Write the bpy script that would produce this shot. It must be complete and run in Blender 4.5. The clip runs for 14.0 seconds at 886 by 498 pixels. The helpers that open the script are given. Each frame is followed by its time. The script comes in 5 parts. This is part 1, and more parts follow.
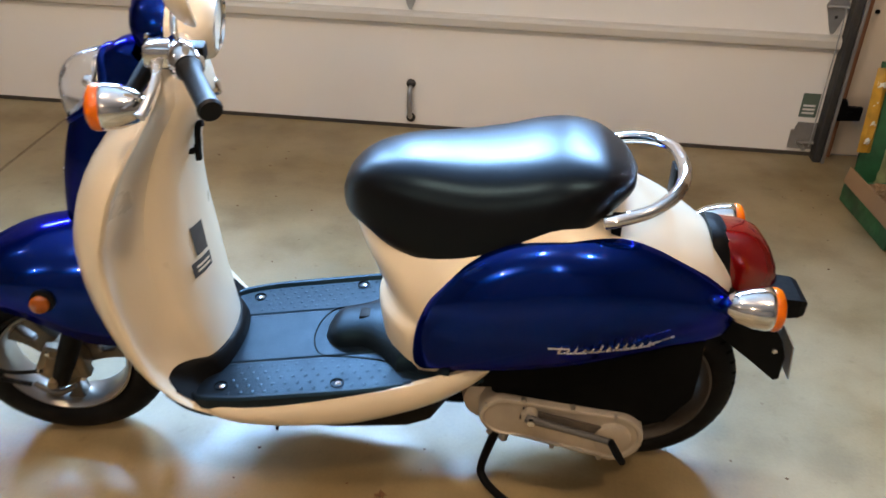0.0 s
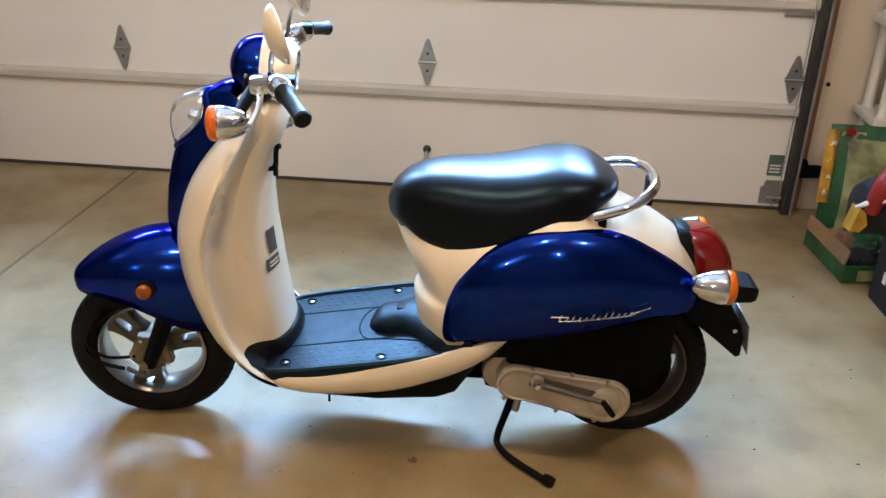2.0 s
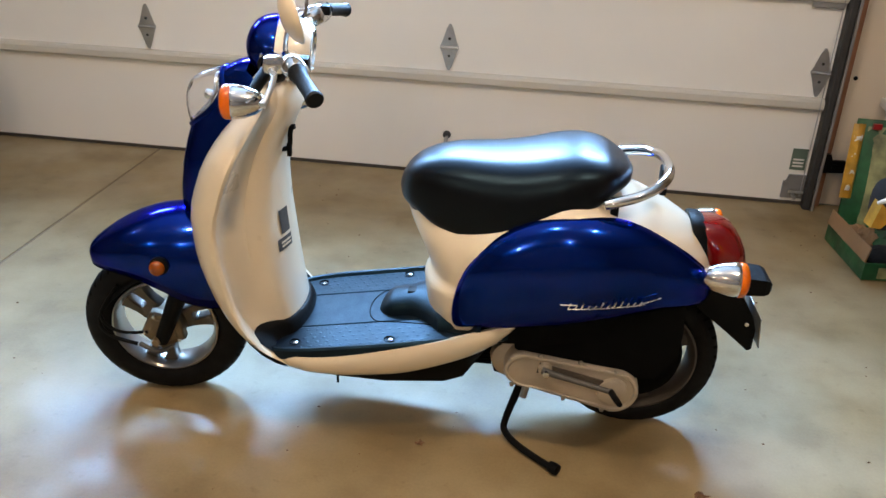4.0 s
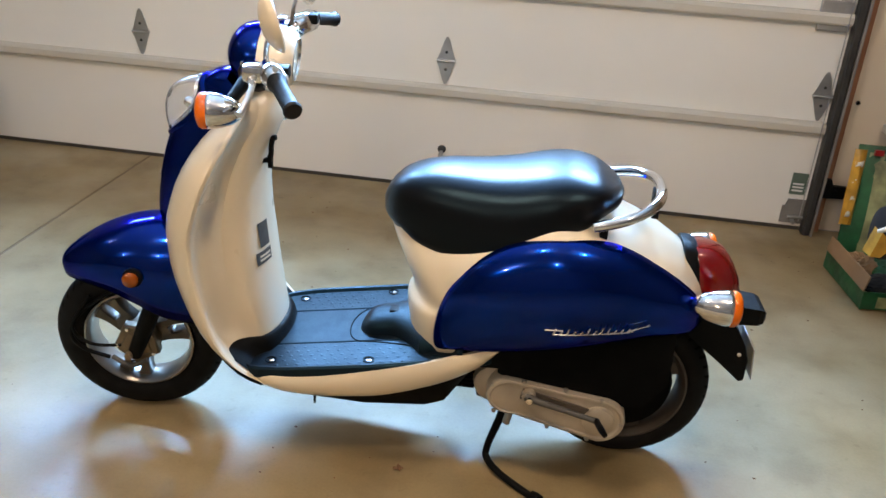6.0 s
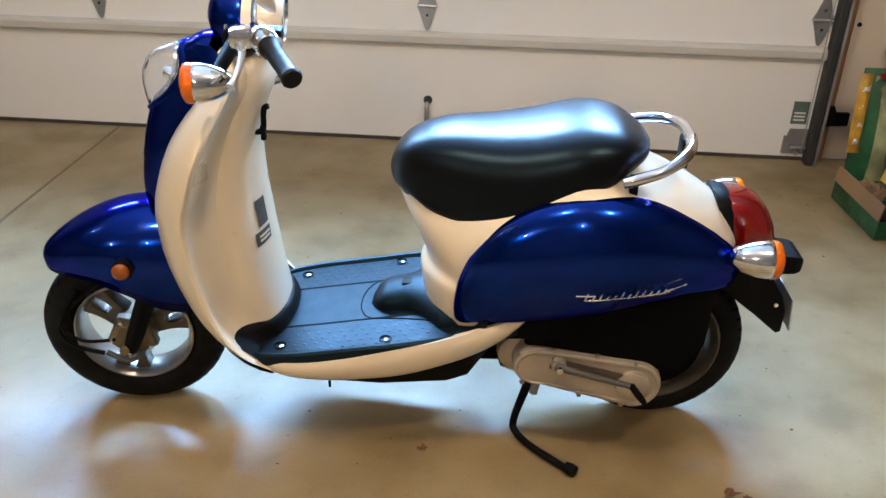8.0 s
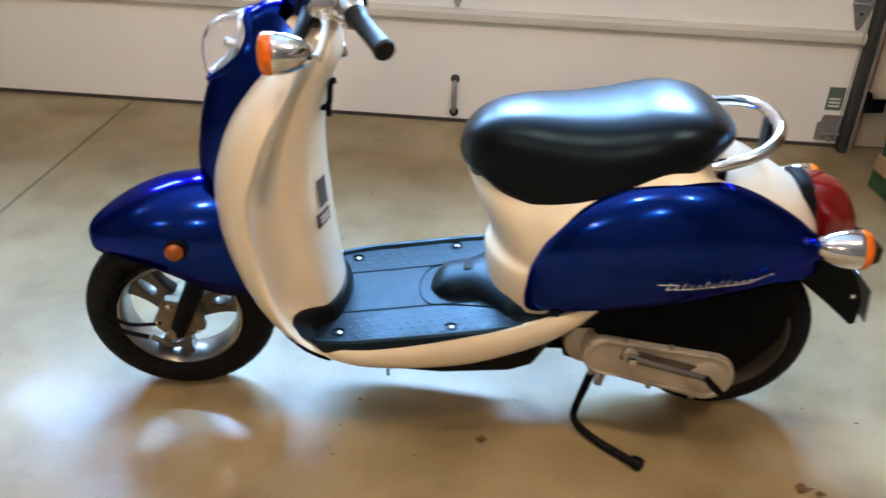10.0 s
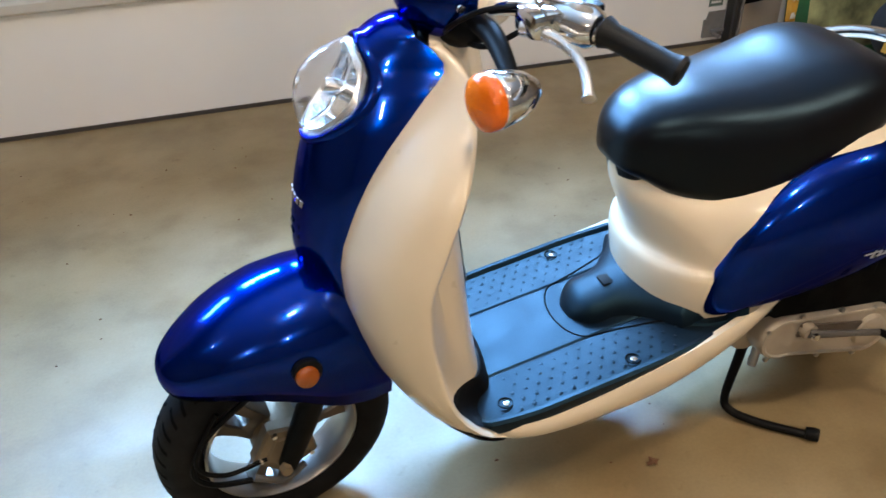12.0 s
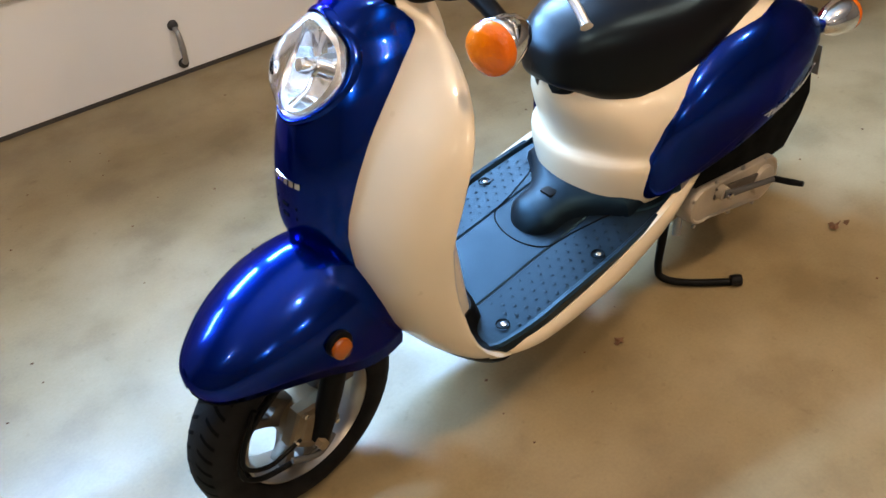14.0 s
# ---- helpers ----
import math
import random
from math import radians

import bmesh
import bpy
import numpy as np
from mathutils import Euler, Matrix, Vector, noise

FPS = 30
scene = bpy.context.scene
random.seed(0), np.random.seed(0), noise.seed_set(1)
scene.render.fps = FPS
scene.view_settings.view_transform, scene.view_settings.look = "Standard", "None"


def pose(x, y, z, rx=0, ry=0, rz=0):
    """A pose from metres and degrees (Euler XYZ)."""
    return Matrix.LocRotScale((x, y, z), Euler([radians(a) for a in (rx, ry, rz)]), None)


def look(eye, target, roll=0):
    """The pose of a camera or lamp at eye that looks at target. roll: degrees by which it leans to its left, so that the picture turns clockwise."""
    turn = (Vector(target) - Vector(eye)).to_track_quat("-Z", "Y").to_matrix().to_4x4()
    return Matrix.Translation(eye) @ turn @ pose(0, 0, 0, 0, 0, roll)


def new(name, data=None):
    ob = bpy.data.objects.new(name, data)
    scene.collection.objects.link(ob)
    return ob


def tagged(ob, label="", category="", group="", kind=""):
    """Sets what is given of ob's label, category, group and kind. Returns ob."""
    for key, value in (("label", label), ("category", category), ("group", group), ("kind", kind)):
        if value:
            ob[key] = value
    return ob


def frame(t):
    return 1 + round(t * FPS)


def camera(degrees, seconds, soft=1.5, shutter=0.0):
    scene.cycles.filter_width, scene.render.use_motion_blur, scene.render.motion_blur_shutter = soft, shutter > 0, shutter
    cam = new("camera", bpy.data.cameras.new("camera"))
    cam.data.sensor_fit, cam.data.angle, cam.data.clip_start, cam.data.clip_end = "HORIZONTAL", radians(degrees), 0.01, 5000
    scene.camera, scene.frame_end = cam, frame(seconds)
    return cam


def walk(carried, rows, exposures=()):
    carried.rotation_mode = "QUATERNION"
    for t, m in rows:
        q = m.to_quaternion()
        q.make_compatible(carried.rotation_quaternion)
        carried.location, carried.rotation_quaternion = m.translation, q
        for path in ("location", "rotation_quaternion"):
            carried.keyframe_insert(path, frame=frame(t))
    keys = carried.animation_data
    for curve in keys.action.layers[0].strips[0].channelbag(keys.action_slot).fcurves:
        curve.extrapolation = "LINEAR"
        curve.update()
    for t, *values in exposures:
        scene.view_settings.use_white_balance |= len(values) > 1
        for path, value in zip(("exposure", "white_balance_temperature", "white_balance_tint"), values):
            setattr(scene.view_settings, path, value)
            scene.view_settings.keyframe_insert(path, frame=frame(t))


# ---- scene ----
cam = camera(55.4, 14.0, shutter=0.5)
PATH = [
    (0, (0.032, 0.142, 1.326), (-0.14, 1.832, 0.27), 1.7),
    (0.5, (0.055, -0.096, 1.34), (-0.144, 1.638, 0.363), 2.9),
    (1, (0.058, -0.204, 1.331), (-0.236, 1.551, 0.417), 1.8),
    (1.5, (0.029, -0.285, 1.339), (-0.211, 1.507, 0.483), 1.7),
    (2, (0.031, -0.305, 1.33), (-0.159, 1.495, 0.481), 1.4),
    (2.5, (0.045, -0.31, 1.332), (-0.169, 1.495, 0.498), 2.9),
    (3, (0.051, -0.316, 1.332), (-0.206, 1.473, 0.476), 2.0),
    (3.2, (0.068, -0.314, 1.328), (-0.194, 1.475, 0.471), 1.8),
    (5.3, (0.04, -0.271, 1.32), (-0.151, 1.497, 0.403), 3.2),
    (5.5, (0.042, -0.262, 1.312), (-0.147, 1.526, 0.435), 3.2),
    (6, (0.087, -0.235, 1.31), (-0.161, 1.559, 0.46), 3.7),
    (6.5, (0.058, -0.202, 1.297), (-0.182, 1.552, 0.366), 1.6),
    (7, (-0.013, -0.142, 1.288), (-0.127, 1.586, 0.288), -0.3),
    (7.5, (-0.027, -0.116, 1.292), (-0.19, 1.62, 0.313), 0.3),
    (7.7, (-0.017, -0.113, 1.293), (-0.188, 1.632, 0.33), 0.6),
    (9.8, (-0.114, -0.067, 1.28), (-0.277, 1.645, 0.258), 1.5),
    (10, (-0.196, -0.058, 1.257), (-0.324, 1.668, 0.254), 2.3),
    (10.5, (-0.314, 0.103, 1.247), (-0.404, 1.793, 0.182), -0.3),
    (11, (-0.513, 0.229, 1.258), (-0.265, 1.903, 0.191), 1.1),
    (11.5, (-0.76, 0.294, 1.272), (-0.302, 1.894, 0.163), -1.2),
    (12, (-0.876, 0.381, 1.264), (-0.416, 1.952, 0.115), -1.1),
    (12.5, (-0.93, 0.451, 1.304), (-0.378, 1.928, 0.073), -2.8),
    (13, (-1.056, 0.487, 1.304), (-0.263, 1.82, 0.041), -4.9),
    (13.5, (-1.138, 0.472, 1.316), (-0.295, 1.758, 0.037), -4.8),
    (14, (-1.151, 0.464, 1.324), (-0.325, 1.758, 0.042), -5.6),
]
# the camera's own white balance drifts a little
TINTS = [(0.0, -0.12, 6750, 10.0), (1.0, 0.0, 6600, 9.5), (2.0, -0.1, 6550, 9.5), (3.0, -0.12, 6500, 8.5), (5.5, -0.08, 6250, 6.0), (7.5, -0.03, 6300, 7.0), (10.0, 0.04, 6400, 7.5), (10.6, 0.0, 6300, 8.0), (11.2, -0.02, 5950, 6.0), (12.0, 0.0, 6000, 6.0), (12.6, -0.07, 6250, 6.5), (13.4, 0.03, 6750, 9.0), (14.0, -0.06, 6750, 9.5)]
walk(cam, [(t, look(eye, target, roll)) for t, eye, target, roll in PATH], TINTS)

# ---- light ----
world = bpy.data.worlds.new("garage_world")
scene.world = world
world.use_nodes = True
wn = world.node_tree.nodes
sky = wn.new("ShaderNodeTexSky")
sky.sky_type = 'NISHITA'
sky.sun_disc = False
sky.sun_elevation = radians(35)
sky.sun_rotation = radians(40)
world.node_tree.links.new(sky.outputs[0], wn["Background"].inputs[0])
wn["Background"].inputs[1].default_value = 0.12

DOOR_Y = 3.132           # inner face of the big door
CEIL = 2.62
WARM = (1.0, 0.765, 0.55)
COOL = (0.33, 0.585, 1.0)


def lamp_area(name, m, sx, sy, power, colour):
    d = bpy.data.lights.new(name, 'AREA')
    d.shape, d.size, d.size_y, d.energy, d.color = 'RECTANGLE', sx, sy, power, colour
    d.spread = radians(135)
    ob = new(name, d)
    ob.matrix_world = m
    return ob


def lamp_point(name, at, power, colour, radius):
    d = bpy.data.lights.new(name, 'POINT')
    d.energy, d.color, d.shadow_soft_size = power, colour, radius
    ob = new(name, d)
    ob.location = at
    return ob


# daylight in the row of windows of the door's upper section
WINDOWS = [(-2.75, -2.05), (-1.8, -1.1), (-0.85, -0.15), (0.1, 0.8)]
WIN_Z = (1.66, 1.98)
WIN_POWER = [54, 104, 140, 108]
for (a, b), power in zip(WINDOWS, WIN_POWER):
    lamp_area("window_daylight", look(((a + b) / 2, DOOR_Y + 0.035, sum(WIN_Z) / 2), ((a + b) / 2, 0, 1.3)), b - a - 0.04, WIN_Z[1] - WIN_Z[0] - 0.04, power, COOL)
# bulbs under the ceiling
BULBS = [(-0.72, 0.62, 2.44, 56, 0.07), (-3.08, 1.30, 2.46, 9, 0.05), (-2.4, -1.9, 2.46, 58, 0.065), (-0.4, -2.2, 2.46, 62, 0.07), (0.78, 0.44, 2.46, 66, 0.068)]
for x, y, z, power, radius in BULBS:
    lamp_point("bulb_light", (x, y, z), power, WARM, radius)

# ---- materials ----


def material(name, base, rough=0.5, metal=0.0, **extra):
    m = bpy.data.materials.new(name)
    m.use_nodes = True
    b = m.node_tree.nodes["Principled BSDF"]
    b.inputs["Base Color"].default_value = (*base, 1)
    b.inputs["Roughness"].default_value = rough
    b.inputs["Metallic"].default_value = metal
    for k, v in extra.items():
        b.inputs[k.replace("_", " ")].default_value = v
    return m


def wire(m, a, b):
    m.node_tree.links.new(a, b)


def noise_of(m, scale, detail=4, coords=None):
    n = m.node_tree.nodes.new("ShaderNodeTexNoise")
    n.inputs["Scale"].default_value = scale
    n.inputs["Detail"].default_value = detail
    if coords is None:
        c = m.node_tree.nodes.new("ShaderNodeTexCoord")
        coords = c.outputs["Object"]
    wire(m, coords, n.inputs["Vector"])
    return n


def ramp_of(m, source, stops):
    r = m.node_tree.nodes.new("ShaderNodeValToRGB")
    els = r.color_ramp.elements
    while len(els) < len(stops):
        els.new(0.5)
    for e, (p, c) in zip(els, stops):
        e.position = p
        e.color = (*c, 1) if len(c) == 3 else c
    wire(m, source, r.inputs[0])
    return r


def mix_of(m, kind, fac, a, b):
    n = m.node_tree.nodes.new("ShaderNodeMix")
    n.data_type, n.blend_type = 'RGBA', kind
    for s, v in ((n.inputs[0], fac), (n.inputs[6], a), (n.inputs[7], b)):
        if hasattr(v, "links"):
            wire(m, v, s)
        else:
            s.default_value = v if isinstance(v, float) else (*v, 1)
    return n.outputs[2]


def grain(m, scale, rough_lo, rough_hi, bump=0.0, bump_scale=None, dist=0.002, tint=0.12):
    """Breaks up roughness and colour, and adds fine relief."""
    b = m.node_tree.nodes["Principled BSDF"]
    n = noise_of(m, scale)
    r = ramp_of(m, n.outputs[0], [(0.3, (rough_lo,) * 3), (0.7, (rough_hi,) * 3)])
    wire(m, r.outputs[0], b.inputs["Roughness"])
    if tint:
        c = tuple(b.inputs["Base Color"].default_value)[:3]
        n2 = noise_of(m, scale * 0.37, 6)
        cr = ramp_of(m, n2.outputs[0], [(0.3, tuple(x * (1 - tint) for x in c)), (0.7, tuple(min(1, x * (1 + tint * 0.6)) for x in c))])
        wire(m, cr.outputs[0], b.inputs["Base Color"])
    if bump:
        n3 = noise_of(m, bump_scale or scale * 8, 3)
        bp = m.node_tree.nodes.new("ShaderNodeBump")
        bp.inputs["Strength"].default_value = bump
        bp.inputs["Distance"].default_value = dist
        wire(m, n3.outputs[0], bp.inputs["Height"])
        wire(m, bp.outputs[0], b.inputs["Normal"])
    return m


M_BLUE = grain(material("blue_paint", (0.0, 0.0175, 0.205), 0.40, 0.92, Specular_IOR_Level=0.0, Specular_Tint=(0.0, 0.16, 0.46, 1), Coat_IOR=2.0, Coat_Weight=0.12, Coat_Roughness=0.004), 9, 0.155, 0.185, tint=0.08)
M_CREAM = grain(material("cream_paint", (0.78, 0.655, 0.475), 0.3, 0.0, Coat_Weight=0.5, Coat_Roughness=0.12), 6, 0.26, 0.38, tint=0.03)
M_BLACK = grain(material("black_plastic", (0.003, 0.003, 0.0032), 0.5, Specular_IOR_Level=0.10), 30, 0.42, 0.6, 0.25, 900, 0.0006, 0.15)
# blue specular tint and bluish base put the windows' sheen into the mat
M_MAT = grain(material("floor_mat", (0.0045, 0.006, 0.0085), 0.45, Specular_IOR_Level=0.33, Specular_Tint=(0.28, 0.70, 1.0, 1)), 24, 0.36, 0.5, 0.3, 700, 0.0008, 0.2)
# blue specular tint paints window sheen; warm base paints the floor's brown reflection
M_VINYL = grain(material("seat_vinyl", (0.0045, 0.003, 0.0024), 0.35, Specular_IOR_Level=0.24, Specular_Tint=(0.38, 0.72, 1.0, 1)), 12, 0.30, 0.35, 0.2, 850, 0.0006, 0.1)
M_CHROME = grain(material("chrome", (0.82, 0.82, 0.83), 0.06, 1.0), 20, 0.04, 0.12, tint=0.0)
M_ALLOY = grain(material("machined_rim_alloy", (0.40, 0.375, 0.34), 0.3, 0.9), 40, 0.28, 0.38, tint=0.15)
# rim alloy darkened for the front spokes, whose shadow is in the colour
M_CAST = grain(material("shaded_spoke_alloy", (0.13, 0.115, 0.10), 0.4, 0.85), 40, 0.30, 0.42, 0.2, 500, 0.0008, 0.2)
M_TAN = grain(material("tan_brake_casting", (0.20, 0.15, 0.09), 0.5, 0.4), 30, 0.4, 0.6, 0.3, 300, 0.001, 0.25)
# darker brown for the rear rim; also paints shade in the case recess
M_RIM = grain(material("dark_rim_recess_shade", (0.075, 0.06, 0.048), 0.55, 0.2), 30, 0.45, 0.65, 0.2, 400, 0.0008, 0.25)
M_CASE = grain(material("engine_case", (0.48, 0.415, 0.33), 0.5, 0.45), 22, 0.4, 0.6, 0.3, 300, 0.001, 0.25)
M_RUBBER = grain(material("tyre_rubber", (0.006, 0.0055, 0.0055), 0.7, Specular_IOR_Level=0.16), 30, 0.6, 0.8, 0.3, 400, 0.001, 0.2)
M_GRIP = grain(material("grip_rubber", (0.004, 0.0045, 0.005), 0.5, Specular_IOR_Level=0.25), 30, 0.45, 0.6, 0.4, 600, 0.001, 0.1)
M_AMBER = grain(material("amber_lens", (0.93, 0.16, 0.0), 0.2, 0.0, Transmission_Weight=0.15, Coat_Weight=0.15), 60, 0.12, 0.28, 0.6, 110, 0.003, 0.35)
# darker copy of the lens amber: the reflector's shade is in its base colour
M_REFLEX = material("amber_reflector_shaded", (0.26, 0.055, 0.0), 0.15, 0.0, Coat_Weight=0.4)
M_BOWL = material("reflector_bowl", (0.92, 0.92, 0.92), 0.22, 1.0)
M_RED = material("red_lens", (0.20, 0.0025, 0.003), 0.08, 0.0, Transmission_Weight=0.25, Coat_Weight=0.7)
M_LENS = material("moulded_lens", (1.0, 1.0, 1.0), 0.06, 0.0, Transmission_Weight=1.0, IOR=1.35)
M_MIRROR = material("mirror_glass", (0.9, 0.9, 0.9), 0.01, 1.0)
M_SILVER = grain(material("polished_alloy", (0.72, 0.71, 0.69), 0.3, 0.8), 30, 0.22, 0.36, tint=0.05)
M_STICKER = grain(material("grey_sticker", (0.07, 0.065, 0.06), 0.5), 60, 0.4, 0.6)
# near-black base puts deep shade into underside parts, linings, slots and grooves
M_DARK = grain(material("deep_shade_black", (0.003, 0.003, 0.003), 0.8, Specular_IOR_Level=0.05), 20, 0.65, 0.85)
M_STEEL = grain(material("galvanised_steel", (0.42, 0.42, 0.42), 0.45, 0.8), 35, 0.35, 0.6, 0.15, 120, 0.001, 0.2)
M_ANGLE = grain(material("angle_steel", (0.22, 0.21, 0.20), 0.6, 0.1), 25, 0.5, 0.7, 0.15, 120, 0.001, 0.25)
# near-black steel: the shadow inside the track's channel is put into the colour
M_TRACK = grain(material("shade_dark_steel", (0.030, 0.028, 0.027), 0.6, 0.0), 25, 0.5, 0.7, 0.15, 120, 0.001, 0.25)


def concrete():
    m = material("sealed_concrete", (0.4, 0.34, 0.27), 0.35, Specular_IOR_Level=0.45)
    b = m.node_tree.nodes["Principled BSDF"]
    big = noise_of(m, 1.7, 12)
    c1 = ramp_of(m, big.outputs[0], [(0.39, (0.268, 0.196, 0.098)), (0.5, (0.320, 0.238, 0.124)), (0.61, (0.368, 0.284, 0.160))])
    mid = noise_of(m, 5.5, 12)
    c2 = ramp_of(m, mid.outputs[0], [(0.36, (0.70, 0.66, 0.60)), (0.50, (0.92, 0.91, 0.89)), (0.60, (1, 1, 1))])
    col = mix_of(m, 'MULTIPLY', 0.75, c1.outputs[0], c2.outputs[0])
    fine = noise_of(m, 140, 3)
    c3 = ramp_of(m, fine.outputs[0], [(0.3, (0.88, 0.88, 0.88)), (0.7, (1, 1, 1))])
    col = mix_of(m, 'MULTIPLY', 0.7, col, c3.outputs[0])
    spots = noise_of(m, 31, 3)
    c4 = ramp_of(m, spots.outputs[0], [(0.22, (0.70, 0.66, 0.60)), (0.36, (1, 1, 1))])
    col = mix_of(m, 'MULTIPLY', 0.6, col, c4.outputs[0])
    wire(m, col, b.inputs["Base Color"])
    rg = noise_of(m, 3.2, 7)
    r = ramp_of(m, rg.outputs[0], [(0.40, (0.30,) * 3), (0.62, (0.56,) * 3)])
    wire(m, r.outputs[0], b.inputs["Roughness"])
    h = noise_of(m, 60, 5)
    bp = m.node_tree.nodes.new("ShaderNodeBump")
    bp.inputs["Strength"].default_value = 0.12
    bp.inputs["Distance"].default_value = 0.002
    wire(m, h.outputs[0], bp.inputs["Height"])
    wire(m, bp.outputs[0], b.inputs["Normal"])
    return m


M_CONCRETE = concrete()
M_DOOR = grain(material("white_door_paint", (0.85, 0.825, 0.775), 0.5), 2.2, 0.42, 0.58, 0.12, 160, 0.0012, 0.06)
M_RAIL = grain(material("door_rail_paint", (0.60, 0.565, 0.50), 0.55), 5, 0.45, 0.65, 0.1, 160, 0.001, 0.08)
M_WALL = grain(material("drywall_paint", (0.62, 0.53, 0.42), 0.85), 3, 0.75, 0.92, 0.2, 90, 0.002, 0.06)
# unseen walls and ceiling: dark colours chosen to lower fill light and reflections
M_WALLDIM = grain(material("unseen_dark_wall", (0.17, 0.12, 0.075), 0.8), 4, 0.7, 0.9, 0.2, 60, 0.002, 0.25)
M_CEIL = grain(material("dimmed_ceiling_board", (0.42, 0.38, 0.33), 0.9), 2, 0.85, 0.95, 0.15, 70, 0.002, 0.04)
M_WOOD = grain(material("stained_jamb_wood", (0.25, 0.105, 0.05), 0.6), 14, 0.5, 0.7, 0.3, 60, 0.002, 0.3)
M_SEAL = grain(material("black_seal_rubber", (0.055, 0.046, 0.038), 0.8), 20, 0.7, 0.9, tint=0.25)
M_JOINT = grain(material("joint_filler", (0.20, 0.145, 0.09), 0.8), 40, 0.7, 0.9)
M_WHITEP = grain(material("white_plastic", (0.72, 0.68, 0.62), 0.4), 8, 0.35, 0.5, tint=0.05)
M_GREEN = grain(material("green_print", (0.016, 0.10, 0.036), 0.45), 26, 0.35, 0.55, 0.3, 40, 0.004, 0.7)
M_PALE = grain(material("pale_green_print", (0.30, 0.31, 0.15), 0.5), 30, 0.4, 0.6, 0.3, 30, 0.004, 0.75)
M_YELLOW = grain(material("yellow_plastic", (0.50, 0.27, 0.03), 0.4), 40, 0.3, 0.5, tint=0.5)
M_REDP = grain(material("red_plastic", (0.26, 0.010, 0.010), 0.35), 12, 0.28, 0.45, tint=0.2)
M_CARD = grain(material("cardboard", (0.29, 0.175, 0.09), 0.85), 12, 0.75, 0.95, 0.2, 120, 0.001, 0.15)
M_BLUEP = grain(material("blue_plastic", (0.02, 0.12, 0.42), 0.35), 10, 0.3, 0.45, tint=0.2)
M_CLOTH = grain(material("black_cloth", (0.010, 0.010, 0.012), 0.9), 20, 0.8, 0.95, 0.5, 200, 0.002, 0.2)
M_PRINT = grain(material("white_print", (0.72, 0.70, 0.66), 0.6), 20, 0.5, 0.7, tint=0.1)
M_LEAF = grain(material("dry_leaf", (0.15, 0.070, 0.03), 0.8), 60, 0.7, 0.9, tint=0.4)
M_BIN = grain(material("dark_green_plastic", (0.045, 0.050, 0.040), 0.55), 10, 0.45, 0.65, tint=0.2)
M_OUT = grain(material("pavement_outside", (0.30, 0.29, 0.27), 0.8), 4, 0.7, 0.9)
M_BULB = material("lit_bulb", (1, 0.9, 0.8), 0.3)
_b = M_BULB.node_tree.nodes["Principled BSDF"]
_b.inputs["Emission Color"].default_value = (*WARM, 1)
_b.inputs["Emission Strength"].default_value = 30

# ---- building helpers ----


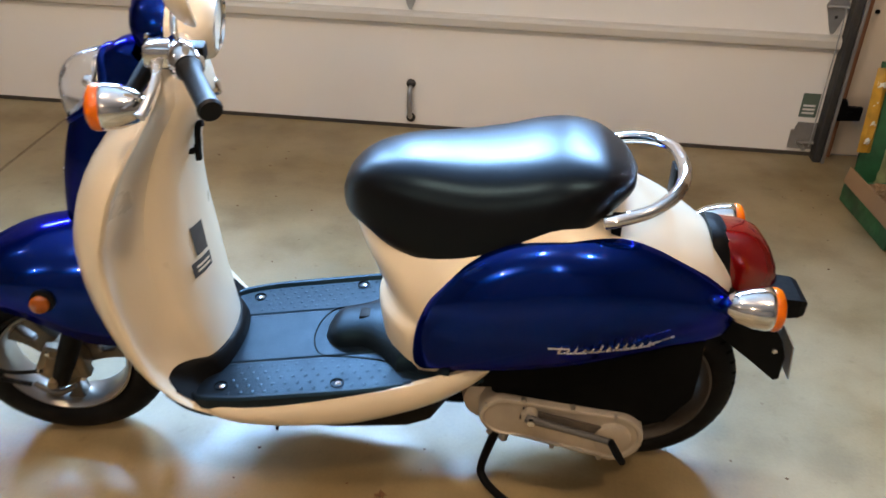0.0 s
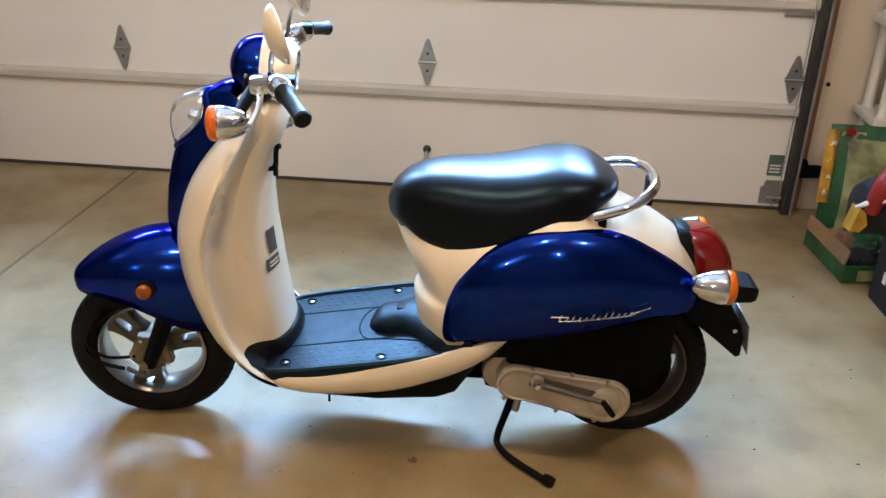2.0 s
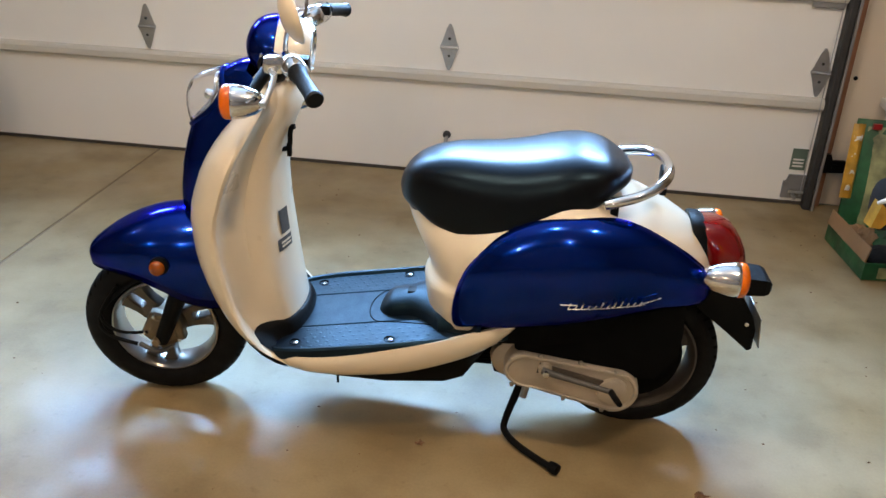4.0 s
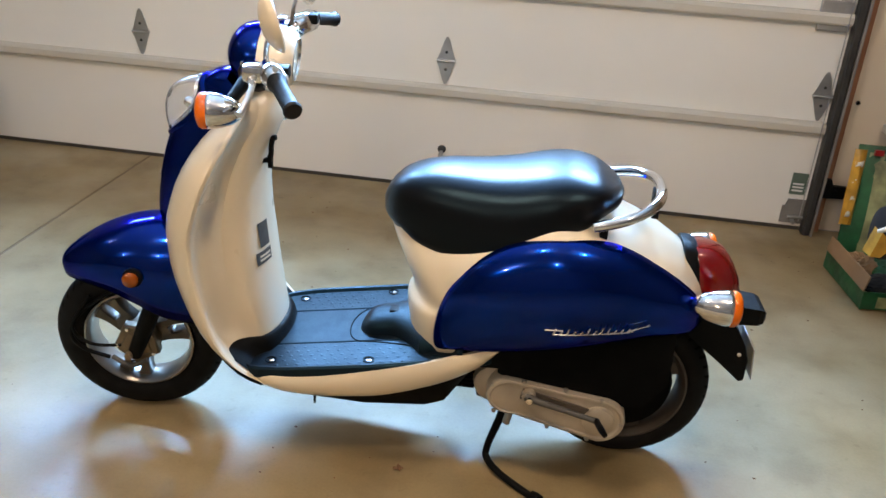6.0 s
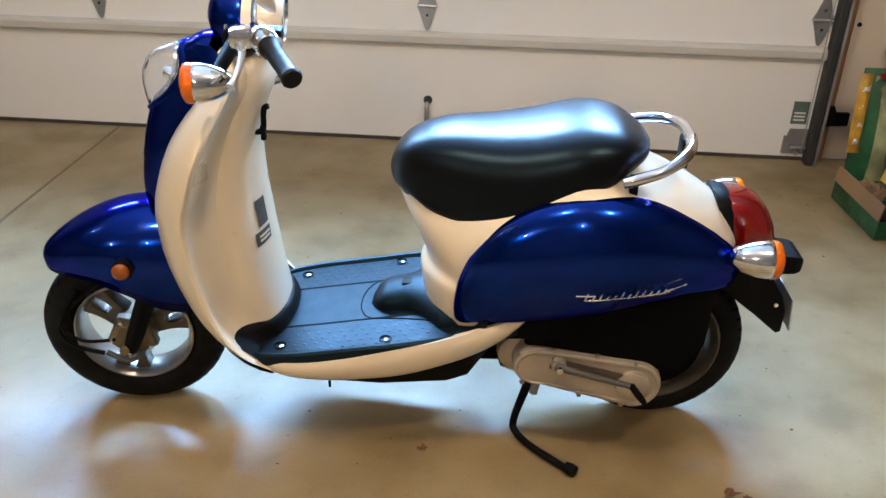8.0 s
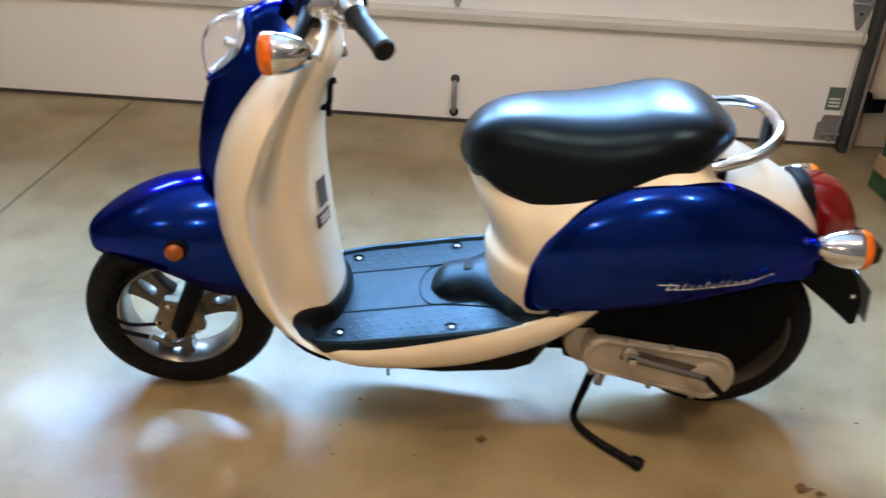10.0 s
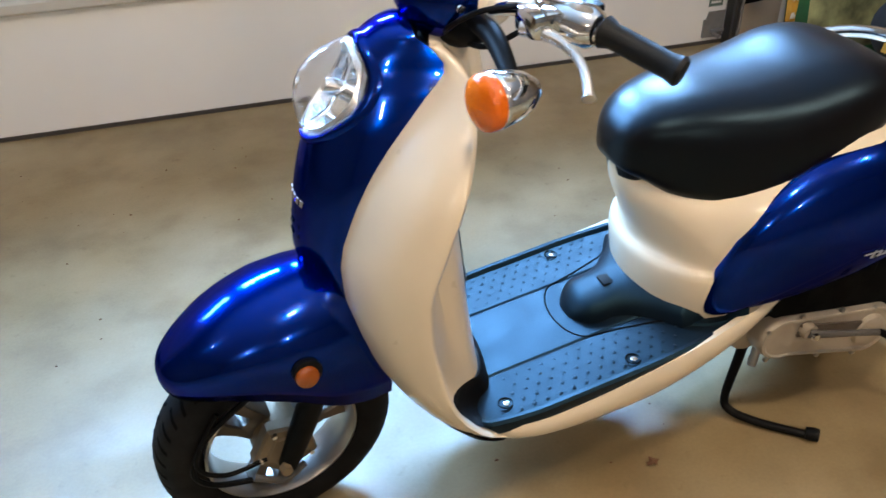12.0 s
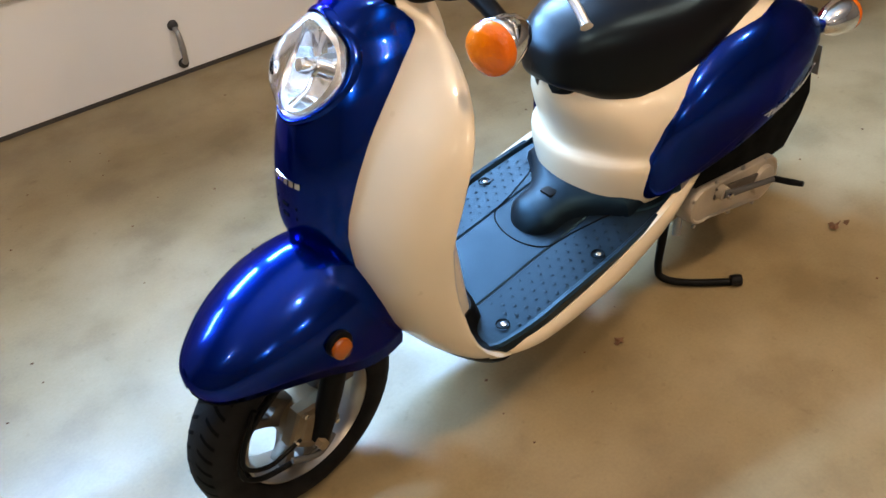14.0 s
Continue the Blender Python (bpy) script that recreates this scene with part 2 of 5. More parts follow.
class Geo:
    """A heap of vertices and faces."""

    def __init__(self):
        self.v, self.f = [], []

    def add(self, verts, faces):
        o = len(self.v)
        self.v += [tuple(p) for p in verts]
        self.f += [tuple(i + o for i in f) for f in faces]
        return self

    def loft(self, rings, closed=True, caps=True):
        n = len(rings[0])
        verts = [p for r in rings for p in r]
        faces = []
        for i in range(len(rings) - 1):
            for j in range(n if closed else n - 1):
                k = (j + 1) % n
                faces.append((i * n + j, i * n + k, (i + 1) * n + k, (i + 1) * n + j))
        if caps and closed:
            faces.append(tuple(range(n))[::-1])
            faces.append(tuple((len(rings) - 1) * n + j for j in range(n)))
        return self.add(verts, faces)

    def tube(self, path, r, n=12, steps=6):
        pts = [Vector(p) for p in path]
        if steps > 1 and len(pts) > 2:
            fine, fr = [], []
            for i in range(len(pts) - 1):
                p0, p1, p2, p3 = pts[max(i - 1, 0)], pts[i], pts[i + 1], pts[min(i + 2, len(pts) - 1)]
                for s in range(steps):
                    t = s / steps
                    fine.append(0.5 * (2 * p1 + (p2 - p0) * t + (2 * p0 - 5 * p1 + 4 * p2 - p3) * t * t + (3 * p1 - p0 - 3 * p2 + p3) * t ** 3))
            pts = fine + [pts[-1]]
        rad = r if isinstance(r, (list, tuple)) else [r] * len(pts)
        if len(rad) != len(pts):
            rad = [float(np.interp(i / (len(pts) - 1), np.linspace(0, 1, len(rad)), rad)) for i in range(len(pts))]
        up = Vector((0, 0, 1))
        rings = []
        for i, p in enumerate(pts):
            d = (pts[min(i + 1, len(pts) - 1)] - pts[max(i - 1, 0)]).normalized()
            if abs(d.dot(up)) > 0.97:
                up = Vector((1, 0, 0)) if abs(d.x) < 0.9 else Vector((0, 1, 0))
            a = d.cross(up).normalized()
            b = d.cross(a).normalized()
            up = -b if b.dot(up) < 0 else b
            rings.append([p + (a * math.cos(w) + b * math.sin(w)) * rad[i] for w in [2 * math.pi * j / n for j in range(n)]])
        return self.loft(rings)

    def lathe(self, profile, at, axis, n=32, closed_profile=False):
        """Turns (radius, height) pairs round an axis through a point."""
        axis = Vector(axis).normalized()
        a = axis.orthogonal().normalized()
        b = axis.cross(a)
        at = Vector(at)
        rings = [[at + axis * h + (a * math.cos(2 * math.pi * j / n) + b * math.sin(2 * math.pi * j / n)) * max(r, 1e-4) for j in range(n)] for r, h in profile]
        if closed_profile:
            rings.append(rings[0])
        return self.loft(rings, caps=not closed_profile)

    def box(self, lo, hi, bevel=0.0):
        bm = bmesh.new()
        bmesh.ops.create_cube(bm, size=1)
        for v in bm.verts:
            v.co = [(lo[i] + hi[i]) / 2 + v.co[i] * (hi[i] - lo[i]) for i in range(3)]
        if bevel:
            bmesh.ops.bevel(bm, geom=list(bm.edges), offset=bevel, segments=2, profile=0.6, affect='EDGES')
        bm.verts.index_update()
        self.add([v.co[:] for v in bm.verts], [[v.index for v in f.verts] for f in bm.faces])
        bm.free()
        return self

    def move(self, m):
        self.v = [tuple(m @ Vector(p)) for p in self.v]
        return self

    def prism(self, outline, y0, y1):
        """An outline of (x, z) pairs drawn out along y."""
        n = len(outline)
        verts = [(x, y0, z) for x, z in outline] + [(x, y1, z) for x, z in outline]
        faces = [tuple(range(n)), tuple(range(2 * n - 1, n - 1, -1))] + [(i, i + n, (i + 1) % n + n, (i + 1) % n) for i in range(n)]
        return self.add(verts, faces)


def mirrored(g):
    o = Geo()
    o.v = [(x, -y, z) for x, y, z in g.v]
    o.f = [tuple(f[::-1]) for f in g.f]
    return o


def mesh_of(name, g, mat, smooth):
    me = bpy.data.meshes.new(name)
    me.from_pydata(g.v, [], g.f)
    bm = bmesh.new()
    bm.from_mesh(me)
    bmesh.ops.remove_doubles(bm, verts=bm.verts, dist=1e-5)
    bmesh.ops.recalc_face_normals(bm, faces=bm.faces)
    bm.to_mesh(me)
    bm.free()
    me.materials.append(mat)
    if smooth:
        me.shade_smooth()
        if smooth != 'full':
            me.set_sharp_from_angle(angle=radians(38))
    return me


def part(name, g, mat, parent, label="", smooth=True):
    ob = new(name, mesh_of(name, g, mat, smooth))
    ob.parent = parent
    if label:
        tagged(ob, label)
    return ob


def thing(name, label, category, at=None, group="", kind=""):
    ob = new(name)
    ob.empty_display_size = 0.1
    if at is not None:
        ob.matrix_world = at
    return tagged(ob, label, category, group, kind)


def solid(name, g, mat, label="", category="", kind="", smooth=True, group=""):
    ob = new(name, mesh_of(name, g, mat, smooth))
    return tagged(ob, label, category, group, kind)


def curve(xs, ys):
    """A smooth function through points."""
    xs, ys = list(xs), list(ys)

    def f(x):
        x = min(max(x, xs[0]), xs[-1])
        i = 0
        while i < len(xs) - 2 and x > xs[i + 1]:
            i += 1
        h = xs[i + 1] - xs[i]
        t = (x - xs[i]) / h

        def slope(k):
            if k == 0:
                return (ys[1] - ys[0]) / (xs[1] - xs[0])
            if k == len(xs) - 1:
                return (ys[-1] - ys[-2]) / (xs[-1] - xs[-2])
            a, b = (ys[k] - ys[k - 1]) / (xs[k] - xs[k - 1]), (ys[k + 1] - ys[k]) / (xs[k + 1] - xs[k])
            return 0 if a * b <= 0 else 2 * a * b / (a + b)
        a, b = slope(i) * h, slope(i + 1) * h
        return ys[i] * (2 * t ** 3 - 3 * t * t + 1) + a * (t ** 3 - 2 * t * t + t) + ys[i + 1] * (3 * t * t - 2 * t ** 3) + b * (t ** 3 - t * t)
    return f


def columns(table):
    cols = list(zip(*table))
    return [curve(cols[0], c) for c in cols[1:]]


def lerp(a, b, t):
    return a + (b - a) * t


# ---- the garage ----
L_X, R_X, B_Y = -4.6, 3.0, -3.6
floor_g = Geo().box((L_X, B_Y, -0.15), (-1.738, DOOR_Y + 0.02, 0)).box((-1.725, B_Y, -0.15), (R_X, DOOR_Y + 0.02, 0))
floor = solid("floor", floor_g, M_CONCRETE, "worn sealed tan concrete garage floor with stains", "floor", "structure", smooth=False)
part("control_joint", Geo().box((-1.740, B_Y, -0.1), (-1.723, DOOR_Y, -0.0025)), M_JOINT, floor, "dark saw-cut joint in the concrete", smooth=False)
solid("ground_outside", Geo().box((-40, DOOR_Y + 0.02, -0.2), (40, 60, -0.02)), M_OUT, "grey driveway outside the closed garage door", "ground", "structure", smooth=False)
# ceiling, side and back walls are out of view, added dark to limit bounce
solid("ceiling", Geo().box((L_X - 0.1, B_Y - 0.1, CEIL), (R_X + 0.1, DOOR_Y + 0.25, CEIL + 0.12)), M_CEIL, "unseen garage ceiling, grey-brown to cut bounced light", "ceiling", "structure", smooth=False)
solid("wall_left", Geo().box((L_X - 0.12, B_Y, 0), (L_X, DOOR_Y + 0.1, CEIL)), M_WALLDIM, "unseen side wall, dark brown to cut bounced light", "wall", "structure", smooth=False)
solid("wall_right", Geo().box((R_X, B_Y, 0), (R_X + 0.12, DOOR_Y + 0.1, CEIL)), M_WALLDIM, "unseen side wall, dark brown to cut bounced light", "wall", "structure", smooth=False)
solid("wall_back", Geo().box((L_X - 0.12, B_Y - 0.12, 0), (R_X + 0.12, B_Y, CEIL)), M_WALLDIM, "unseen back wall, dark brown to cut bounced light", "wall", "structure", smooth=False)
DX0, DX1, DTOP = -3.78, 1.104, 2.06
WY = DOOR_Y + 0.03
wall_door_g = Geo().box((1.118, WY, 0), (R_X + 0.12, WY + 0.14, CEIL)).box((L_X - 0.12, WY, 0), (DX0 - 0.02, WY + 0.14, CEIL)).box((DX0 - 0.02, WY, DTOP + 0.01), (1.118, WY + 0.14, CEIL))
solid("wall_door", wall_door_g, M_WALL, "beige painted drywall wall beside the garage door", "wall", "structure", smooth=False)
solid("door_jamb", Geo().box((1.128, WY - 0.035, 0), (1.156, WY - 0.002, DTOP), 0.003), M_WOOD, "reddish brown wooden jamb beside the door track", "trim", "structure", smooth=False)

# overhead door: five sections, each with a bottom rail
garage_door = thing("garage_door", "closed white sectional overhead garage door with ribbed rails", "garage door", kind="structure")
SEAMS = [0.012, 0.430, 0.843, 1.255, 1.66, DTOP]
for i in range(5):
    z0, z1 = SEAMS[i], SEAMS[i + 1] - 0.006
    g = Geo()
    if i < 4:
        g.box((DX0, DOOR_Y, z0), (DX1, DOOR_Y + 0.045, z1), 0.003)
    else:
        xs = [DX0] + [x for w in WINDOWS for x in w] + [DX1]
        for k in range(0, len(xs), 2):
            g.box((xs[k], DOOR_Y, z0), (xs[k + 1], DOOR_Y + 0.045, z1))
        for a, b in WINDOWS:
            g.box((a, DOOR_Y, z0), (b, DOOR_Y + 0.045, WIN_Z[0]))
            g.box((a, DOOR_Y, WIN_Z[1]), (b, DOOR_Y + 0.045, z1))
    sec = part("door_section", g, M_DOOR, garage_door, smooth=False)
    if i:
        rail = Geo().prism([(0, z0 - 0.026), (-0.026, z0 - 0.022), (-0.032, z0 - 0.014), (-0.032, z0 + 0.010), (-0.024, z0 + 0.02), (0, z0 + 0.024)], DX0, DX1)
        rail.v = [(y, DOOR_Y + x, z) for x, y, z in rail.v]
        part("rail", rail, M_RAIL, sec, "tan ribbed horizontal rail at the seam", smooth=False)
part("bottom_seal", Geo().box((DX0, DOOR_Y - 0.004, 0.0), (DX1, DOOR_Y + 0.05, 0.014)), M_SEAL, garage_door, "black rubber bottom seal", smooth=False)
for a, b in WINDOWS:
    f = Geo()
    for lo, hi in (((a - 0.03, WIN_Z[0] - 0.03), (b + 0.03, WIN_Z[0])), ((a - 0.03, WIN_Z[1]), (b + 0.03, WIN_Z[1] + 0.03)), ((a - 0.03, WIN_Z[0]), (a, WIN_Z[1])), ((b, WIN_Z[0]), (b + 0.03, WIN_Z[1]))):
        f.box((lo[0], DOOR_Y - 0.012, lo[1]), (hi[0], DOOR_Y - 0.002, hi[1]))
    part("window_frame", f, M_WHITEP, garage_door, smooth=False)


def hinge(x, z):
    g = Geo()
    c = z + 0.092
    out = [(-0.040, 0.0), (-0.030, 0.022), (-0.012, 0.078), (-0.004, 0.094), (0.004, 0.094), (0.012, 0.078), (0.030, 0.022), (0.040, 0.0)]
    g.prism([(x + a, c + b) for a, b in out], DOOR_Y - 0.005, DOOR_Y - 0.001)
    h = part("hinge", g, M_STEEL, garage_door, "grey galvanised diamond-shaped hinge", smooth=False)
    part("leaf", Geo().prism([(x + a, c - b) for a, b in out][::-1], DOOR_Y - 0.009, DOOR_Y - 0.004), M_STEEL, h, smooth=False)
    part("pin", Geo().tube([(x - 0.036, DOOR_Y - 0.012, c), (x + 0.036, DOOR_Y - 0.012, c)], 0.006, 8), M_STEEL, h)
    if x > 1:
        part("roller_stem", Geo().tube([(x, DOOR_Y - 0.014, c), (x + 0.075, DOOR_Y - 0.018, c)], 0.005, 8), M_STEEL, h)
    for dz in (0.035, -0.035):
        part("screw", Geo().lathe([(0.0, -0.004), (0.005, -0.003), (0.006, 0.0)], (x, DOOR_Y - 0.009, c + dz), (0, 1, 0), 8), M_TRACK, h)


for s in range(4):
    for x in (1.044, -0.414, -1.722, -3.18):
        hinge(x, SEAMS[s + 1] + 0.030)
# lift handle on the bottom section
hx = -0.411
handle = part("lift_handle", Geo().tube([(hx, DOOR_Y - 0.006, 0.170), (hx, DOOR_Y - 0.034, 0.160), (hx, DOOR_Y - 0.040, 0.11), (hx, DOOR_Y - 0.034, 0.06), (hx, DOOR_Y - 0.006, 0.05)], [0.008, 0.009, 0.011, 0.009, 0.008], 10), M_STEEL, garage_door, "grey metal pull handle")
for z in (0.178, 0.042):
    part("handle_foot", Geo().lathe([(0.018, -0.001), (0.017, -0.008), (0.010, -0.013), (0.0, -0.014)], (hx, DOOR_Y, z), (0, 1, 0), 14), M_TRACK, handle)
# corner bracket with its sticker, and the slide lock
br = part("corner_bracket", Geo().prism([(0.995, 0.03), (1.085, 0.03), (1.085, 0.130), (1.013, 0.130), (1.005, 0.10), (0.995, 0.10)], DOOR_Y - 0.012, DOOR_Y - 0.001), M_ANGLE, garage_door, "grey steel bottom corner bracket", smooth=False)
part("roller_stem", Geo().tube([(1.02, DOOR_Y - 0.02, 0.06), (1.10, DOOR_Y - 0.02, 0.06)], 0.007, 8), M_STEEL, br)
part("cable_pin", Geo().tube([(1.04, DOOR_Y - 0.012, 0.045), (1.04, DOOR_Y - 0.05, 0.045)], 0.008, 8), M_STEEL, br)
st = part("sticker", Geo().box((1.008, DOOR_Y - 0.003, 0.150), (1.068, DOOR_Y - 0.001, 0.240)), grain(material("sticker_green", (0.10, 0.14, 0.11), 0.5), 20, 0.4, 0.6), garage_door, "small dark green warning sticker", smooth=False)
for k in range(3):
    part("print_bar", Geo().box((1.016, DOOR_Y - 0.0045, 0.163 + k * 0.014), (1.058, DOOR_Y - 0.0032, 0.170 + k * 0.014)), M_PRINT, st, smooth=False)
lk = part("slide_lock", Geo().box((0.957, DOOR_Y - 0.02, 0.797), (1.072, DOOR_Y - 0.002, 0.907), 0.004), M_STEEL, garage_door, "grey steel slide lock", smooth=False)
part("bolt", Geo().box((0.888, DOOR_Y - 0.016, 0.848), (0.956, DOOR_Y - 0.004, 0.866), 0.003), M_STEEL, lk, smooth=False)

# vertical track with brackets
track = thing("door_track", "galvanised vertical door track on steel brackets, coloured dark for its shaded channel", "track", kind="structure")
tg = Geo()
out = [(x + (0.066 if x < 1.03 else 0.050), y) for x, y in [(1.012, 3.075), (1.012, 3.030), (1.018, 3.024), (1.052, 3.024), (1.058, 3.030), (1.058, 3.045), (1.055, 3.045), (1.055, 3.031), (1.051, 3.027), (1.019, 3.027), (1.015, 3.031), (1.015, 3.075)]]
tg.loft([[(x, y + 0.042, z) for x, y in out] for z in (0.004, 1.95)])
part("rail", tg, M_TRACK, track, smooth=False)
part("angle_lip", Geo().box((1.109, 3.064, 0.0), (1.119, 3.086, 1.95), 0.001), M_ANGLE, track, smooth=False)
part("angle", Geo().box((1.107, 3.088, 0.0), (1.120, 3.160, 1.95), 0.001), M_ANGLE, track, smooth=False)
for z in (0.17, 1.2):
    b = part("bracket", Geo().prism([(1.108, z - 0.005), (1.20, z + 0.002), (1.20, z + 0.050), (1.150, z + 0.050), (1.140, z + 0.075), (1.108, z + 0.075)], 3.070, 3.087), M_BLACK, track, smooth=False)
    part("bolt", Geo().lathe([(0.0, -0.012), (0.011, -0.010), (0.012, 0.0)], (1.16, 3.077, z + 0.025), (0, 1, 0), 8), M_BLACK, b)
solid("lift_cable", Geo().tube([(1.06, 3.092, 0.05), (1.062, 3.092, 1.95)], 0.002, 6), M_STEEL, "thin steel door lift cable beside the track", "cable")
solid("wall_screw", Geo().lathe([(0.0, -0.008), (0.008, -0.006), (0.009, 0.002)], (1.186, WY, 0.533), (0, 1, 0), 8), M_BLACK, "black screw head in the drywall", "screw")

# ceiling bulbs behind the viewer
for p in BULBS:
    lampo = thing("ceiling_bulb", "bare warm bulb in a white socket under the ceiling", "lamp", group="ceiling bulbs")
    part("socket", Geo().lathe([(0.05, CEIL), (0.05, CEIL - 0.02), (0.022, CEIL - 0.03), (0.02, p[2] + 0.07), (0.0, p[2] + 0.07)], (p[0], p[1], 0), (0, 0, 1), 16), M_WHITEP, lampo)

# ---- the scooter: x runs from nose to tail, y to its right side, z up ----
SCOOTER = pose(-0.8976, 1.4375, 0.0, 0, 0, 2.8)
scooter = thing("motor_scooter", "blue and cream motor scooter parked on its side stand", "scooter", SCOOTER)
PIVOT = Vector((0.20, 0, 0.5))
STEER = Matrix.Translation(PIVOT) @ Matrix.Rotation(radians(7.8), 4, Vector((0.40, 0, 0.92))) @ Matrix.Translation(-PIVOT)


FRONT = Matrix.Translation((0, -0.010, 0)) @ Matrix.Translation(PIVOT) @ Matrix.Rotation(radians(7.8), 4, Vector((0.40, 0, 0.92))) @ Matrix.Translation(-PIVOT)


def steered(g):
    return g.move(STEER)


def turned(g):
    """For the wheel, the fork and the fender."""
    return g.move(FRONT)


def both(name, g, mat, parent, label="", steer=False, smooth=True):
    """The piece on the left side and its mirror image on the right."""
    m = mirrored(g)
    if steer:
        steered(g), steered(m)
    return part(name, g, mat, parent, label, smooth), part(name, m, mat, parent, label, smooth)


# front cowl and leg shield share one set of level sections
SEC = columns([
    # z, front x, seam x, seam y, edge x, edge y, inner x, inner y, back x
    (0.205, 0.338, 0.343, 0.080, 0.388, 0.176, 0.366, 0.098, 0.388),
    (0.215, 0.320, 0.325, 0.080, 0.375, 0.181, 0.362, 0.098, 0.387),
    (0.25, 0.262, 0.270, 0.088, 0.332, 0.190, 0.352, 0.100, 0.384),
    (0.32, 0.200, 0.212, 0.094, 0.278, 0.192, 0.330, 0.112, 0.374),
    (0.40, 0.155, 0.174, 0.092, 0.248, 0.193, 0.304, 0.128, 0.363),
    (0.48, 0.122, 0.154, 0.088, 0.234, 0.197, 0.286, 0.132, 0.356),
    (0.55, 0.100, 0.151, 0.086, 0.232, 0.202, 0.280, 0.122, 0.350),
    (0.62, 0.108, 0.169, 0.092, 0.250, 0.208, 0.288, 0.108, 0.348),
    (0.68, 0.121, 0.196, 0.096, 0.271, 0.208, 0.304, 0.099, 0.352),
    (0.74, 0.142, 0.238, 0.095, 0.298, 0.189, 0.328, 0.092, 0.370),
    (0.79, 0.168, 0.285, 0.087, 0.322, 0.142, 0.356, 0.081, 0.390),
    (0.825, 0.187, 0.317, 0.076, 0.333, 0.096, 0.355, 0.064, 0.388),
    (0.845, 0.205, 0.305, 0.066, 0.318, 0.069, 0.345, 0.052, 0.375),
    (0.862, 0.232, 0.285, 0.055, 0.300, 0.057, 0.330, 0.042, 0.360)])


def bez(a, b, c, t):
    return tuple((1 - t) ** 2 * p + 2 * t * (1 - t) * q + t * t * r for p, q, r in zip(a, b, c))


def cowl_arc(z, n=9):
    ax, bx, by = SEC[0](z), SEC[1](z), SEC[2](z)
    w = radians(72)
    return [(lerp(ax, bx, (1 - math.cos(w * k / n)) / (1 - math.cos(w))), by * math.sin(w * k / n) / math.sin(w), z) for k in range(n + 1)]


def shield_arc(z):
    bx, by, cx, cy, dx, dy, ex = [f(z) for f in SEC[1:]]
    e = min(1.0, max(0.25, (0.90 - z) / 0.12)) * min(1.0, max(0.2, (z - 0.24) / 0.16))
    cy = cy + 0.016 * min(1.0, max(0.0, (0.80 - z) / 0.1)) * min(1.0, max(0.0, (z - 0.20) / 0.07))
    tx, ty = cx + 0.005 * e, cy + 0.003
    foot = min(1.0, max(0.0, (0.42 - z) / 0.12))
    outer = [bez((bx, by), (bx + 0.22 * (tx - bx), by + 0.84 * (ty - by)), (tx, ty), k / 10) for k in range(11)]
    roll = [(cx + 0.009 * e, cy + 0.003 * e), (cx + 0.014 * e, cy - 0.001), (cx + 0.016 * e, cy - 0.007), (cx + 0.014 * e, cy - 0.014)]
    dx = max(dx, cx + 0.026 * e + 0.006)
    inner = [bez((cx + 0.014 * e, cy - 0.018), (lerp(lerp(cx, dx, 0.55), cx - 0.028, foot), lerp(cy, dy, lerp(0.62, 0.78, foot))), (dx, dy), k / 7) for k in range(1, 8)]
    w = math.pi / 2
    back = [(lerp(dx, ex, math.sin(w * k / 7)), dy * math.cos(w * k / 7)) for k in range(1, 8)]
    return [(x, y, z) for x, y in outer + roll + inner + back]


HL_AT, HL_AX = Vector((0.172, 0, 0.792)), Vector((-0.90, 0, 0.36)).normalized()
HL_UP = Vector((0.36, 0, 0.90)).normalized()
g = Geo()
rings = []
for z in np.linspace(0.47, 0.862, 90):
    h = cowl_arc(float(z), 26)
    rings.append([(x, -y, z) for x, y, z in h[::-1]] + h[1:])
top = rings[-1]
for s, dz in ((0.75, 0.008), (0.4, 0.013), (0.05, 0.015)):
    cx = 0.285
    rings.append([(lerp(cx, x, s), y * s, 0.862 + dz) for x, y, z in top])
g.loft(rings, closed=False)


def in_lamp(f):
    c = sum((Vector(g.v[k]) for k in f), Vector()) / len(f) - HL_AT
    return (c.y / 0.062) ** 2 + (c.dot(HL_UP) / 0.074) ** 2 < 1


g.f = [f for f in g.f if not in_lamp(f)]
cowl = part("front_cowl", g, M_BLUE, scooter, "glossy deep blue front cowl", smooth='full')
zs2 = [0.205, 0.215, 0.225, 0.24, 0.26, 0.29, 0.32, 0.36, 0.40, 0.44, 0.48, 0.52, 0.55, 0.585, 0.62, 0.65, 0.68, 0.71, 0.74, 0.765, 0.79, 0.805, 0.818, 0.830, 0.842, 0.850]
rings = []
for z in zs2:
    h = shield_arc(z)
    rings.append([(x, -y, z) for x, y, z in h] + h[::-1][1:])
for s, dz in ((0.8, 0.006), (0.45, 0.010), (0.05, 0.011)):
    rings.append([(lerp(0.325, x, s), y * s, z + dz) for x, y, z in rings[len(zs2) - 1]])
part("leg_shield", Geo().loft(rings, closed=False), M_CREAM, scooter, "cream leg shield with a rounded inner panel", smooth=True)
# dark lower front behind the wheel
rings = []
for z in (0.205, 0.23, 0.26, 0.32, 0.40, 0.48, 0.53):
    h = cowl_arc(max(z, 0.215))
    rings.append([(x + 0.012, -y * 1.02, z) for x, y, _ in h[::-1]] + [(x + 0.012, y * 1.02, z) for x, y, _ in h[1:]])
part("inner_fender", Geo().loft(rings, closed=False), M_BLACK, scooter, "black plastic panel behind the front wheel")
